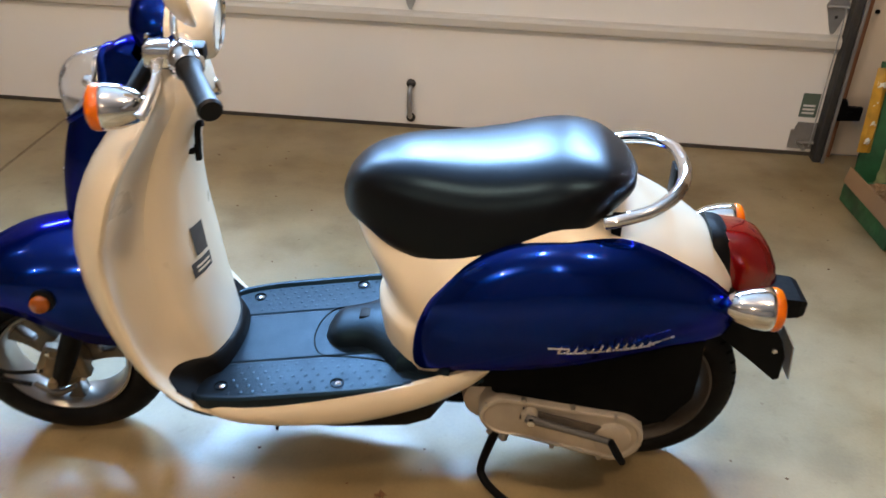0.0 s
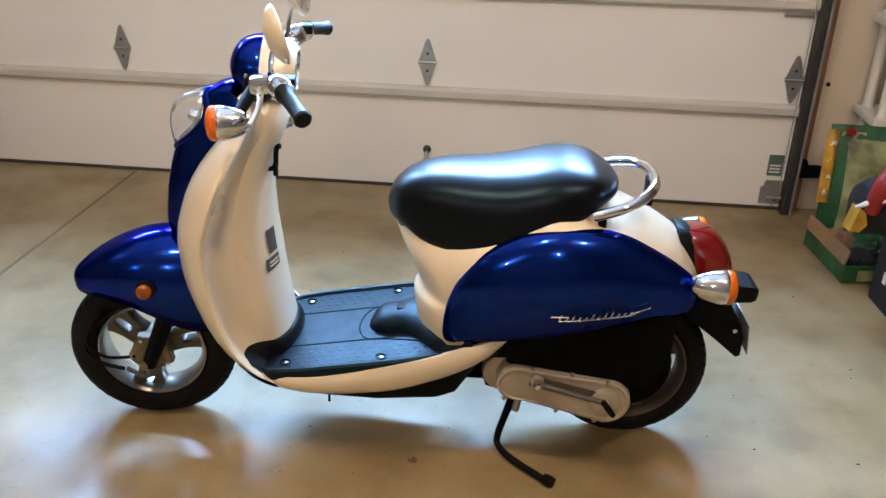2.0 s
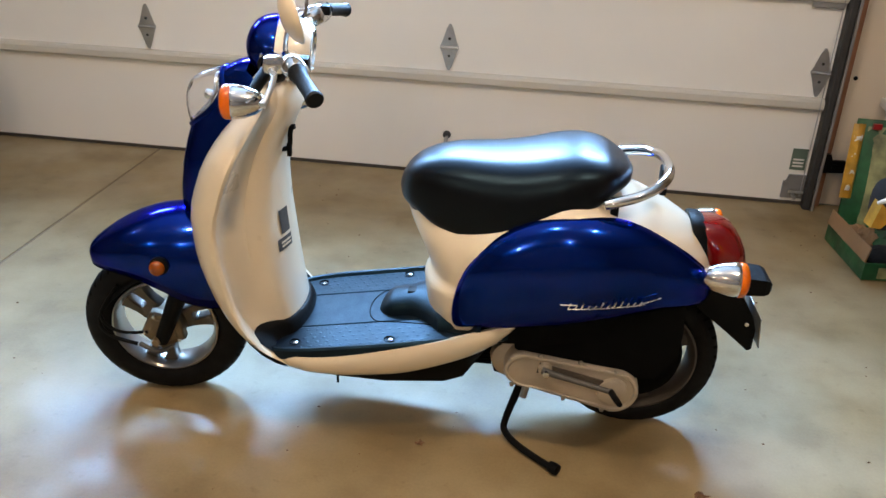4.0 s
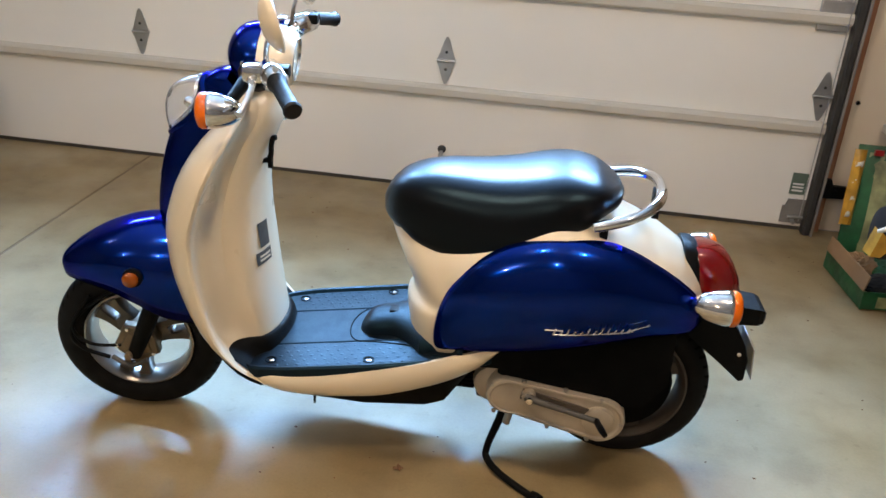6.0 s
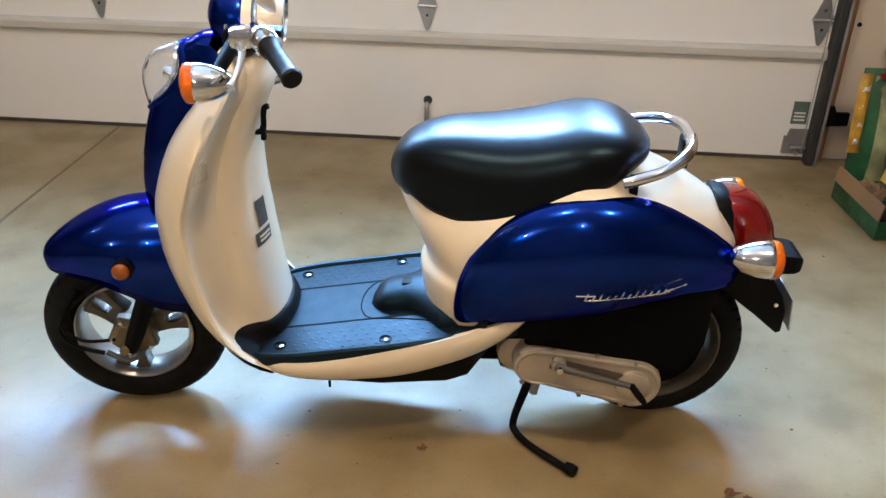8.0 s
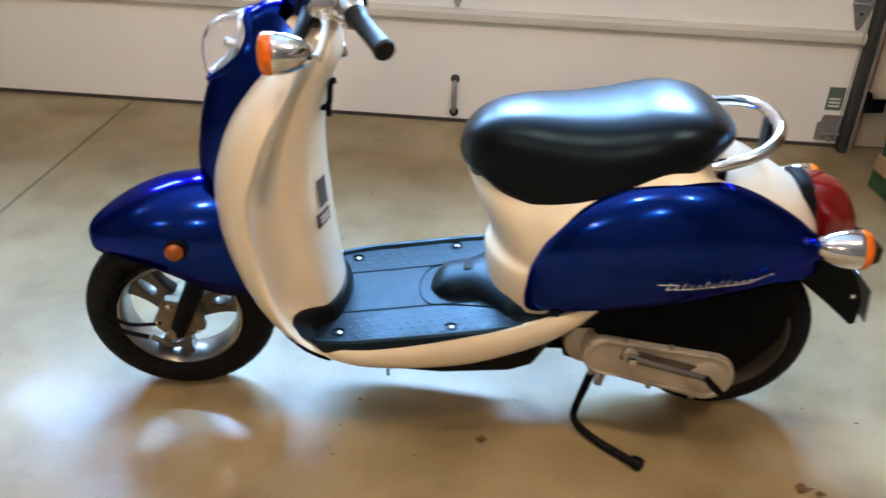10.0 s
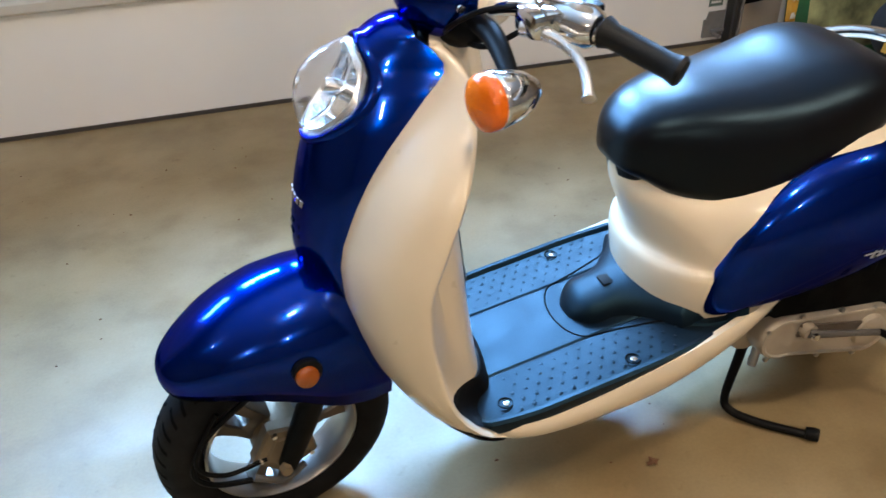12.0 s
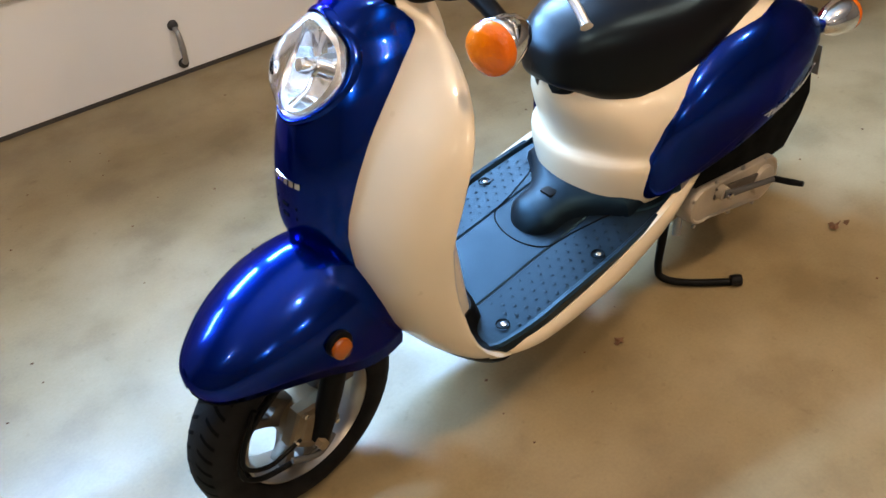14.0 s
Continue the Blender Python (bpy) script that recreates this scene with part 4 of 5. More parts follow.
def indicator(at, axis, r, length):
    """A chrome bullet with an amber lens; the lens faces along the axis."""
    prof = [(0.006, -length), (r * 0.42, -length * 0.93), (r * 0.72, -length * 0.70), (r * 0.93, -length * 0.38), (r, -length * 0.10), (r, 0.0), (r * 0.9, 0.001)]
    lens = [(r * 0.96, -0.004), (r * 1.0, 0.003), (r * 1.0, 0.010), (r * 0.94, 0.015), (r * 0.7, 0.020), (r * 0.35, 0.0225), (0.0, 0.023)]
    return Geo().lathe(prof, at, axis, 28), Geo().lathe(lens, at, axis, 28)


for s in (-1, 1):
    hous, lens = indicator((1.357, s * 0.148, 0.502), (0.97, 0, -0.02), 0.038, 0.078)
    ind = part("rear_indicator", hous, M_CHROME, scooter, "chrome bullet indicator with an amber lens", smooth='full')
    part("lens", lens, M_AMBER, ind, "amber lens", smooth='full')
    part("stalk", Geo().tube([(1.330, s * 0.12, 0.49), (1.31, s * 0.05, 0.47)], 0.011, 10), M_BLACK, ind)
holder = part("plate_holder", Geo().loft([[(x, -w, zt), (x, w, zt), (x, w, zb), (x, -w, zb)] for x, zt, zb, w in ((1.30, 0.455, 0.41, 0.045), (1.40, 0.455, 0.410, 0.044), (1.455, 0.450, 0.412, 0.041), (1.466, 0.446, 0.416, 0.037), (1.471, 0.438, 0.424, 0.030))]), M_BLACK, scooter, "black plastic plate lamp and bracket", smooth=False)
flap = Geo().prism([(1.29, 0.425), (1.40, 0.42), (1.436, 0.365), (1.448, 0.330), (1.448, 0.278), (1.438, 0.274), (1.385, 0.318), (1.31, 0.376)], -0.055, 0.055)
part("mud_flap", flap, M_BLACK, holder, "black rear mudguard tail", smooth=False)
part("number_plate", Geo().box((1.452, -0.075, 0.295), (1.455, 0.075, 0.372), 0.001).move(Matrix.Translation((1.47, 0, 0.33)) @ Matrix.Rotation(radians(-6), 4, 'Y') @ Matrix.Translation((-1.47, 0, -0.33))), M_STEEL, holder, "small pale number plate", smooth=False)
part("plate_bolt", Geo().lathe([(0.006, 0), (0.005, 0.004), (0, 0.005)], (1.425, -0.056, 0.345), (0, -1, 0), 12), M_CHROME, holder)


# wheels
def spoke_outline(n=40):
    """Outer edge and slot of one wide spoke, as (radius, sideways) pairs round the slot's middle."""
    mid_, half_, wide = 0.104, 0.015, 0.0125
    arm = ((0.03, 0.036), (0.055, 0.032), (0.082, 0.033), (0.104, 0.038), (0.124, 0.047), (0.139, 0.060))
    poly = [(u, -w) for u, w in arm] + [(u, w) for u, w in arm[::-1]]
    edge, slot = [], []
    for k in range(n):
        a = 2 * math.pi * (k + 0.5) / n
        c, d = math.cos(a), math.sin(a)
        best = 0.05
        for (x0, y0), (x1, y1) in zip(poly, poly[1:] + poly[:1]):
            ex, ey = x1 - x0, y1 - y0
            det = c * ey - d * ex
            if abs(det) > 1e-9:
                r = ((x0 - mid_) * ey - y0 * ex) / det
                t = ((x0 - mid_) * d - y0 * c) / det
                if r > 0 and 0 <= t <= 1:
                    best = r
        edge.append((mid_ + best * c, best * d))
        slot.append((mid_ + half_ * (1 if c > 0 else -1) * min(1, abs(c) * 2.2) + wide * c, wide * d))
    return edge, slot


def wheel(at, name, label, spokes, steer, size=1.0):
    ax = Vector((0, 1, 0))
    prof = []
    for d in range(0, 360, 15):
        a = radians(d)
        c, s = math.cos(a), math.sin(a)
        prof.append(((0.158 if size == 1 else 0.164) + (0.044 if size == 1 else 0.036) * abs(c) ** 0.9 * (1 if c > 0 else -0.72), (0.044 if size == 1 else 0.040) * abs(s) ** 0.8 * (1 if s > 0 else -1)))
    st_ = turned if steer else (lambda q: q)
    tyre = part(name, st_(Geo().lathe(prof, at, ax, 56, True)), M_RUBBER, scooter, label, smooth='full')
    tread = Geo()
    q = 0.89 if size == 1 else 1.0
    for k in range(44):
        for s in (-1, 1):
            a0 = 2 * math.pi * (k + 0.25 * (s > 0)) / 44
            strip = []
            for u in range(6):
                w = lerp(0.008, 0.034, u / 5)
                sn = (w / (0.044 if size == 1 else 0.040)) ** 1.25
                rr = (0.158 if size == 1 else 0.164) + (0.044 if size == 1 else 0.036) * math.sqrt(1 - sn * sn) ** 0.9 + 0.0003
                for da in (0.085 * u / 5, 0.085 * u / 5 + 0.036):
                    strip.append((at[0] + math.cos(a0 + da) * rr, at[1] + s * w, at[2] + math.sin(a0 + da) * rr))
            tread.add(strip, [(2 * u, 2 * u + 1, 2 * u + 3, 2 * u + 2) for u in range(5)])
    tagged(part("tread_grooves", st_(tread), M_DARK, tyre, smooth=False), kind="stuff")
    rim = part("rim", st_(Geo().lathe([(r * q, h) for r, h in ((0.147, -0.038), (0.142, -0.040), (0.137, -0.034), (0.131, -0.022), (0.129, 0.0), (0.131, 0.022), (0.137, 0.034), (0.142, 0.040), (0.147, 0.038), (0.139, 0.0))], at, ax, 48, True)), M_ALLOY if steer else M_RIM, tyre, "cast silver alloy rim" if steer else "dark grey cast rim")
    for k in range(spokes):
        a = 2 * math.pi * k / spokes + (0.28 if steer else 0.62)
        g = Geo()
        rad = Vector((math.cos(a), 0, math.sin(a)))
        tan = Vector((-math.sin(a), 0, math.cos(a)))
        rim_side, slot = spoke_outline()
        rows = []
        for loop_, dy in ((slot, 0.016), (slot, -0.016), ([(lerp(u, v, 0.12), lerp(m_, n_, 0.12)) for (u, m_), (v, n_) in zip(slot, rim_side)], -0.019), ([(lerp(u, v, 0.88), lerp(m_, n_, 0.88)) for (u, m_), (v, n_) in zip(slot, rim_side)], -0.019), (rim_side, -0.014), (rim_side, 0.014), (slot, 0.016)):
            rows.append([tuple(Vector(at) + rad * u * q + tan * m_ * q + ax * dy) for u, m_ in loop_])
        g.loft(rows, caps=False)
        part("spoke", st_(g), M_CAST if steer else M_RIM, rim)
    hub = [(0.0, -0.052), (0.030, -0.050), (0.046, -0.040), (0.050, -0.02), (0.048, 0.03), (0.03, 0.045), (0.0, 0.046)]
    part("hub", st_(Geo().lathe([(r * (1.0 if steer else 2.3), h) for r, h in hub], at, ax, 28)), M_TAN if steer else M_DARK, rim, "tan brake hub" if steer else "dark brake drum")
    if steer:
        plate = part("brake_plate", st_(Geo().lathe([(0.058, -0.030), (0.058, -0.050), (0.054, -0.056), (0.040, -0.058), (0.036, -0.062), (0.0, -0.063)], at, ax, 5)), M_TAN, rim, "tan five-sided brake plate", smooth=False)
        for d in (40, 112, 184, 256, 328):
            part("bolt", st_(Geo().lathe([(0.006, 0.0), (0.005, -0.006), (0.0, -0.007)], (at[0] + 0.046 * math.cos(radians(d)), -0.056, at[2] + 0.046 * math.sin(radians(d))), ax, 6)), M_CHROME, plate)
    return tyre


FW, RW = (0.026, 0.0, 0.2025), (1.195, 0.022, 0.203)
wheel(FW, "front_wheel", "black tyre on a silver cast alloy front wheel", 3, True)
wheel(RW, "rear_wheel", "black tyre on a silver cast alloy rear wheel", 3, False, 0.97)
for s in (-1, 1):
    leg = part("fork_leg", turned(Geo().tube([(0.022, s * 0.066, 0.180), (0.060, s * 0.066, 0.27), (0.120, s * 0.062, 0.42)], [0.017, 0.021, 0.022], 14, 3)), M_BLACK, scooter, "black front fork leg")
part("axle_nut", turned(Geo().lathe([(0.011, 0.0), (0.010, -0.014), (0.0, -0.015)], (0.014, -0.076, 0.188), (0, 1, 0), 6)), M_TAN, scooter, smooth=False)
part("brake_arm", turned(Geo().tube([(-0.035, -0.058, 0.165), (0.01, -0.07, 0.150), (0.05, -0.066, 0.165)], 0.006, 8)), M_STICKER, scooter)
part("brake_cable", turned(Geo().tube([(-0.04, -0.06, 0.165), (-0.10, -0.062, 0.19), (-0.125, -0.058, 0.23), (-0.09, -0.05, 0.29), (0.0, -0.055, 0.36)], 0.005, 8)), M_BLACK, scooter, "black brake cable")
part("brake_cable", turned(Geo().tube([(-0.01, -0.058, 0.20), (-0.08, -0.064, 0.205), (-0.118, -0.06, 0.25), (-0.07, -0.05, 0.33)], 0.004, 8)), M_BLACK, scooter)

# front fender
FD = columns([
    # x, top, bottom, half width
    (-0.135, 0.408, 0.402, 0.006), (-0.130, 0.421, 0.395, 0.028), (-0.114, 0.437, 0.389, 0.052), (-0.085, 0.459, 0.388, 0.072), (-0.047, 0.482, 0.386, 0.090),
    (0.0, 0.503, 0.377, 0.104), (0.05, 0.517, 0.357, 0.113), (0.10, 0.523, 0.328, 0.116), (0.15, 0.520, 0.309, 0.112), (0.20, 0.507, 0.298, 0.10)])
rings = []
for k in range(33):
    x = lerp(-0.135, 0.20, 0.5 - 0.5 * math.cos(math.pi * k / 32) if k < 16 else k / 32)
    t, b, w = [f(x) for f in FD]
    m = lerp(b, t, 0.36)
    sec = []
    for j in range(15):
        a = math.pi / 2 * j / 14
        sec.append((w * math.sin(a) ** 0.92, m + (t - m) * math.cos(a) ** 0.85))
    sec += [(w * 0.995, lerp(m, b, 0.5)), (w * 0.965, b), (w * 0.94, b + 0.002)]
    rings.append([(x, -y, z) for y, z in sec[::-1]] + [(x, y, z) for y, z in sec[1:]])
fender = part("front_fender", turned(Geo().loft(rings, closed=False)), M_BLUE, scooter, "glossy deep blue front fender", smooth='full')
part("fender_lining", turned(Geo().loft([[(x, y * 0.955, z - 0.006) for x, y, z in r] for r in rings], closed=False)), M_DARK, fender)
for s in (-1, 1):
    rf = part("side_reflector", turned(Geo().lathe([(0.018, -0.006), (0.018, 0.004), (0.015, 0.008), (0.0, 0.009)], (0.058, s * 0.124, 0.423), (0, s, 0.12), 20)), M_REFLEX, fender, "round amber side reflector", smooth='full')
    part("reflector_base", turned(Geo().lathe([(0.019, -0.018), (0.023, -0.010), (0.022, 0.000), (0.018, 0.002)], (0.061, s * 0.121, 0.425), (0, s, 0.12), 20)), M_BLACK, rf)

# handlebar, pod, grips, levers, mirrors, front indicators
stem = part("steering_stem", steered(Geo().tube([(0.335, 0, 0.83), (0.362, 0, 0.895)], [0.032, 0.026], 16)), M_BLACK, scooter, "black steering stem")
barp = [(0.457, -0.336, 0.908), (0.426, -0.265, 0.919), (0.399, -0.200, 0.926), (0.378, -0.12, 0.915), (0.362, -0.05, 0.893), (0.360, 0, 0.888), (0.362, 0.05, 0.893), (0.378, 0.12, 0.915), (0.399, 0.20, 0.926), (0.426, 0.265, 0.919), (0.457, 0.336, 0.908)]
bar = part("handlebar", steered(Geo().tube(barp, 0.011, 12)), M_CHROME, scooter, "chrome handlebar")
for s in (-1, 1):
    gp = Geo().tube([(0.417, s * 0.247, 0.926), (0.419, s * 0.252, 0.926), (0.424, s * 0.264, 0.924), (0.454, s * 0.328, 0.909), (0.459, s * 0.339, 0.907), (0.461, s * 0.343, 0.906)], [0.012, 0.0195, 0.0150, 0.0150, 0.0178, 0.0155], 18, 1)
    grip = part("grip", steered(gp), M_GRIP, bar, "black rubber grip", smooth=True)
    sw = part("switch_housing", steered(Geo().tube([(0.388, s * 0.165, 0.924), (0.391, s * 0.173, 0.925), (0.413, s * 0.236, 0.926), (0.416, s * 0.245, 0.926)], [0.017, 0.024, 0.025, 0.018], 16, 1)), M_CHROME, bar, "chrome switch housing", smooth=True)
    part("switch", steered(Geo().box((0.405, s * 0.212 - 0.016, 0.925), (0.436, s * 0.212 + 0.016, 0.948), 0.005)), M_BLACK, sw, "black switch block")
    part("master_cylinder", steered(Geo().box((0.346, s * 0.195 - 0.024, 0.912), (0.388, s * 0.195 + 0.024, 0.944), 0.009)), M_CHROME, sw, "chrome brake master cylinder")
    lever = part("brake_lever", steered(Geo().tube([(0.350, s * 0.188, 0.920), (0.362, s * 0.212, 0.920), (0.371, s * 0.245, 0.917), (0.371, s * 0.282, 0.907), (0.362, s * 0.310, 0.889), (0.359, s * 0.316, 0.885)], [0.011, 0.009, 0.0065, 0.0055, 0.006, 0.0085], 10)), M_SILVER, bar, "polished alloy brake lever", smooth=True)
    rod = part("mirror_stem", steered(Geo().tube([(0.383, s * 0.165, 0.93), (0.386, s * 0.170, 0.965), (0.398, s * 0.192, 1.005), (0.405, s * 0.20, 1.035)], 0.005, 8)), M_CHROME, bar, "chrome mirror stem")
    hous, lens = indicator((0.284, s * 0.235, 0.862), (-0.96, s * 0.10, 0.02), 0.0345, 0.066)
    ind = part("front_indicator", steered(hous), M_CHROME, scooter, "chrome bullet indicator with an amber lens", smooth='full')
    part("lens", steered(lens), M_AMBER, ind, "amber lens", smooth='full')
    part("stalk", steered(Geo().tube([(0.322, s * 0.214, 0.874), (0.338, s * 0.14, 0.893), (0.345, s * 0.06, 0.89)], [0.011, 0.014, 0.014], 10)), M_BLACK, ind, "black rubber stalk")


def mirror_head(s):
    c = Vector((0.408, s * 0.205, 1.026))
    back = Vector((0.90, -s * 0.28, 0.22)).normalized()
    side = Vector((0, 0, 1)).cross(back).normalized()
    up = back.cross(side)
    rings = []
    for k, (f, d) in enumerate(((0.02, -0.026), (0.35, -0.024), (0.65, -0.018), (0.88, -0.009), (1.0, 0.0), (1.0, 0.004), (0.95, 0.006))):
        rings.append([tuple(c + side * (0.046 * f * math.cos(a)) + up * (0.058 * f * math.sin(a)) + back * d) for a in [2 * math.pi * j / 28 for j in range(28)]])
    shell = part("mirror_shell", steered(Geo().loft(rings)), M_CREAM, bar, "cream oval mirror shell", smooth=True)
    part("mirror_glass", steered(Geo().loft([[tuple(c + side * (0.042 * f * math.cos(a)) + up * (0.054 * f * math.sin(a)) + back * 0.0068) for a in [2 * math.pi * j / 28 for j in range(28)]] for f in (1.0, 0.02)])), M_MIRROR, shell, smooth=False)


mirror_head(-1)
mirror_head(1)
part("neck_cover", steered(Geo().tube([(0.348, -0.098, 0.884), (0.345, -0.088, 0.880), (0.342, -0.05, 0.872), (0.341, 0, 0.868), (0.342, 0.05, 0.872), (0.345, 0.088, 0.880), (0.348, 0.098, 0.884)], [0.010, 0.020, 0.030, 0.034, 0.030, 0.020, 0.010], 16)), M_BLACK, scooter, "black cover round the steering neck")
# instrument pod
PC, PA = Vector((0.342, 0, 0.908)), Vector((-0.98, 0, 0.10)).normalized()
PU = Vector((0.10, 0, 0.98)).normalized()


def pod_ring(f, d, a=0.088, b=0.067):
    return [tuple(PC + PA * d + Vector((0, 1, 0)) * (a * f * math.cos(w)) + PU * (b * f * math.sin(w))) for w in [2 * math.pi * j / 32 for j in range(32)]]


pod = part("instrument_pod", steered(Geo().loft([pod_ring(f, d) for f, d in ((1.0, -0.004), (1.0, 0.0), (0.97, 0.016), (0.88, 0.033), (0.73, 0.047), (0.5, 0.058), (0.25, 0.064), (0.03, 0.066))])), M_BLUE, scooter, "blue rounded instrument pod", smooth='full')
part("rear_cover", steered(Geo().loft([pod_ring(f, d) for f, d in ((0.985, 0.0), (0.99, -0.018), (0.92, -0.048), (0.80, -0.070), (0.70, -0.075), (0.66, -0.070))])), M_CREAM, pod, "cream rear cover of the pod", smooth=True)
part("dial", steered(Geo().loft([pod_ring(f, -0.0695) for f in (0.66, 0.02)])), M_STICKER, pod, "dark round dial")
part("dial_ring", steered(Geo().loft([pod_ring(f, d) for f, d in ((0.68, -0.071), (0.67, -0.0765), (0.64, -0.0765), (0.63, -0.071))], caps=False)), M_CHROME, pod)
for y in (-0.035, 0.03):
    part("screw", steered(Geo().lathe([(0.006, 0), (0.005, 0.003), (0, 0.004)], PC + PA * 0.02 + Vector((0, -0.086 if y < 0 else 0.086, 0)) + PU * 0.0, (0, -1 if y < 0 else 1, 0), 10)), M_CHROME, pod)
for k, s in enumerate((-1, 1)):
    part("control_cable", steered(Geo().tube([(0.372, s * 0.140, 0.925), (0.33, s * 0.115, 0.915), (0.312, s * 0.07, 0.880), (0.33, s * 0.03, 0.85)], 0.0038, 8)), M_BLACK, bar, "black control cable")
    part("control_cable", steered(Geo().tube([(0.375, s * 0.160, 0.905), (0.34, s * 0.130, 0.875), (0.335, s * 0.075, 0.860), (0.345, s * 0.03, 0.850)], 0.0038, 8)), M_BLACK, bar)

# engine, case, stand
out = []
for a in range(100, 281, 15):
    out.append((0.930 + 0.052 * math.cos(radians(a)), 0.242 + 0.046 * math.sin(radians(a))))
for a in range(-90, 91, 15):
    out.append((1.132 + 0.056 * math.cos(radians(a)), 0.203 + 0.056 * math.sin(radians(a))))
rings = []
for sc, y in ((0.97, -0.09), (1.0, -0.10), (1.0, -0.158), (0.985, -0.166), (0.95, -0.171), (0.86, -0.172), (0.80, -0.168), (0.5, -0.168), (0.05, -0.169)):
    cx, cz = 1.03, 0.222
    d = (1 - sc) * 0.06
    rings.append([(cx + (x - cx) * (1 - d / 0.13 * 0.9), y, cz + (z - cz) * (1 - d / 0.055 * 0.9)) for x, z in out])
case = part("engine_case", Geo().loft(rings), M_CASE, scooter, "grey cast transmission case")
part("case_boss", Geo().lathe([(0.036, 0), (0.034, 0.010), (0.028, 0.013), (0.0, 0.013)], (1.128, -0.168, 0.205), (0, -1, 0), 24), M_CASE, case)
# dark plate laid on the case to stand for shading in the lever's recess
part("recess_shade", Geo().box((0.955, -0.1735, 0.224), (1.105, -0.169, 0.250)).move(Matrix.Translation((1.03, 0, 0.238)) @ Matrix.Rotation(radians(13), 4, 'Y') @ Matrix.Translation((-1.03, 0, -0.238))), M_RIM, case, smooth=False)
part("case_bolt", Geo().lathe([(0.008, 0), (0.007, 0.006), (0, 0.007)], (0.974, -0.193, 0.253), (0, -1, 0), 10), M_CHROME, case)
for x, z in ((0.90, 0.20), (0.893, 0.265), (0.96, 0.282), (1.05, 0.273), (1.13, 0.255), (1.18, 0.20), (1.11, 0.152), (1.02, 0.174)):
    part("case_bolt", Geo().lathe([(0.006, 0), (0.005, 0.005), (0, 0.006)], (x, -0.166, z), (0, -1, 0), 8), M_ALLOY, case)
kick = part("kick_lever", Geo().tube([(0.968, -0.183, 0.256), (0.985, -0.190, 0.253), (1.05, -0.196, 0.240), (1.112, -0.202, 0.228), (1.124, -0.206, 0.226)], [0.011, 0.008, 0.0065, 0.0065, 0.008], 10), M_STICKER, case, "black kick start lever")
part("kick_pedal", Geo().tube([(1.120, -0.202, 0.227), (1.128, -0.238, 0.232), (1.134, -0.262, 0.236)], [0.007, 0.0075, 0.006], 10), M_BLACK, kick)
part("kick_boss", Geo().lathe([(0.016, 0), (0.015, 0.016), (0, 0.018)], (0.972, -0.170, 0.254), (0, -1, 0), 16), M_CASE, case)
# engine and fins take the near-black colour that stands for under-body shade
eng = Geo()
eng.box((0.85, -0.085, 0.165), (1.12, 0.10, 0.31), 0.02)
part("engine", eng, M_DARK, scooter, "engine block under the body, coloured near-black as deep shade")
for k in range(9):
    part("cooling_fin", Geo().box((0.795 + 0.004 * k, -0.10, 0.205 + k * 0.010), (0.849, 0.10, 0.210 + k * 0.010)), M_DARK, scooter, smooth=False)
part("crank_boss", Geo().lathe([(0.050, 0), (0.046, 0.02), (0.03, 0.03), (0, 0.03)], (0.895, -0.10, 0.235), (0, -1, 0), 20), M_CASE, scooter)
part("intake", Geo().tube([(0.95, -0.11, 0.30), (1.00, -0.12, 0.31), (1.06, -0.11, 0.30)], [0.022, 0.026, 0.022], 12), M_CASE, scooter)
for x in (0.955, 0.985):
    part("hose_clamp", Geo().lathe([(0.009, 0), (0.008, 0.006), (0, 0.008)], (x, -0.135, 0.318), (0, -1, 0), 10), M_CHROME, scooter)
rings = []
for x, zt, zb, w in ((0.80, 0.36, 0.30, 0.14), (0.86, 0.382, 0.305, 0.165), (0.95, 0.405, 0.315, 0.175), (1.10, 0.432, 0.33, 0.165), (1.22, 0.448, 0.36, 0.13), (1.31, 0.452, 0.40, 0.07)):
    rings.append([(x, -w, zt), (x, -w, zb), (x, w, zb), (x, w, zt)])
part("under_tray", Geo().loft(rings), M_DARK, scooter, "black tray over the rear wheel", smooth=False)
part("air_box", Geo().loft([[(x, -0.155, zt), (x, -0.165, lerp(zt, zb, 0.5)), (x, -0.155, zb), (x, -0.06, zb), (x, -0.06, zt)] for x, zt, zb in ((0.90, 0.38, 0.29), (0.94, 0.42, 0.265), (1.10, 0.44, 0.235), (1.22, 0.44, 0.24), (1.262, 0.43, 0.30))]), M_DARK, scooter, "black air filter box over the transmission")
part("muffler", Geo().tube([(0.90, 0.11, 0.19), (1.0, 0.135, 0.20), (1.10, 0.14, 0.21), (1.36, 0.145, 0.25)], [0.018, 0.03, 0.05, 0.045], 18), M_BLACK, scooter, "black muffler")
stand = part("side_stand", Geo().tube([(0.935, -0.075, 0.200), (0.918, -0.084, 0.13), (0.893, -0.098, 0.045), (0.896, -0.116, 0.022), (0.930, -0.155, 0.014), (0.995, -0.208, 0.010), (1.012, -0.222, 0.010)], [0.011, 0.010, 0.0085, 0.0085, 0.0085, 0.0085, 0.010], 12), M_BLACK, scooter, "black steel side stand")
part("stand_foot", Geo().lathe([(0.0, -0.014), (0.012, -0.012), (0.014, 0.0), (0.013, 0.012), (0.0, 0.014)], (1.012, -0.222, 0.014), (0.75, -0.6, 0), 14), M_BLACK, stand)
part("stand_spring", Geo().tube([(0.944, -0.10, 0.19), (0.930, -0.108, 0.125)], 0.009, 10), M_STEEL, stand)
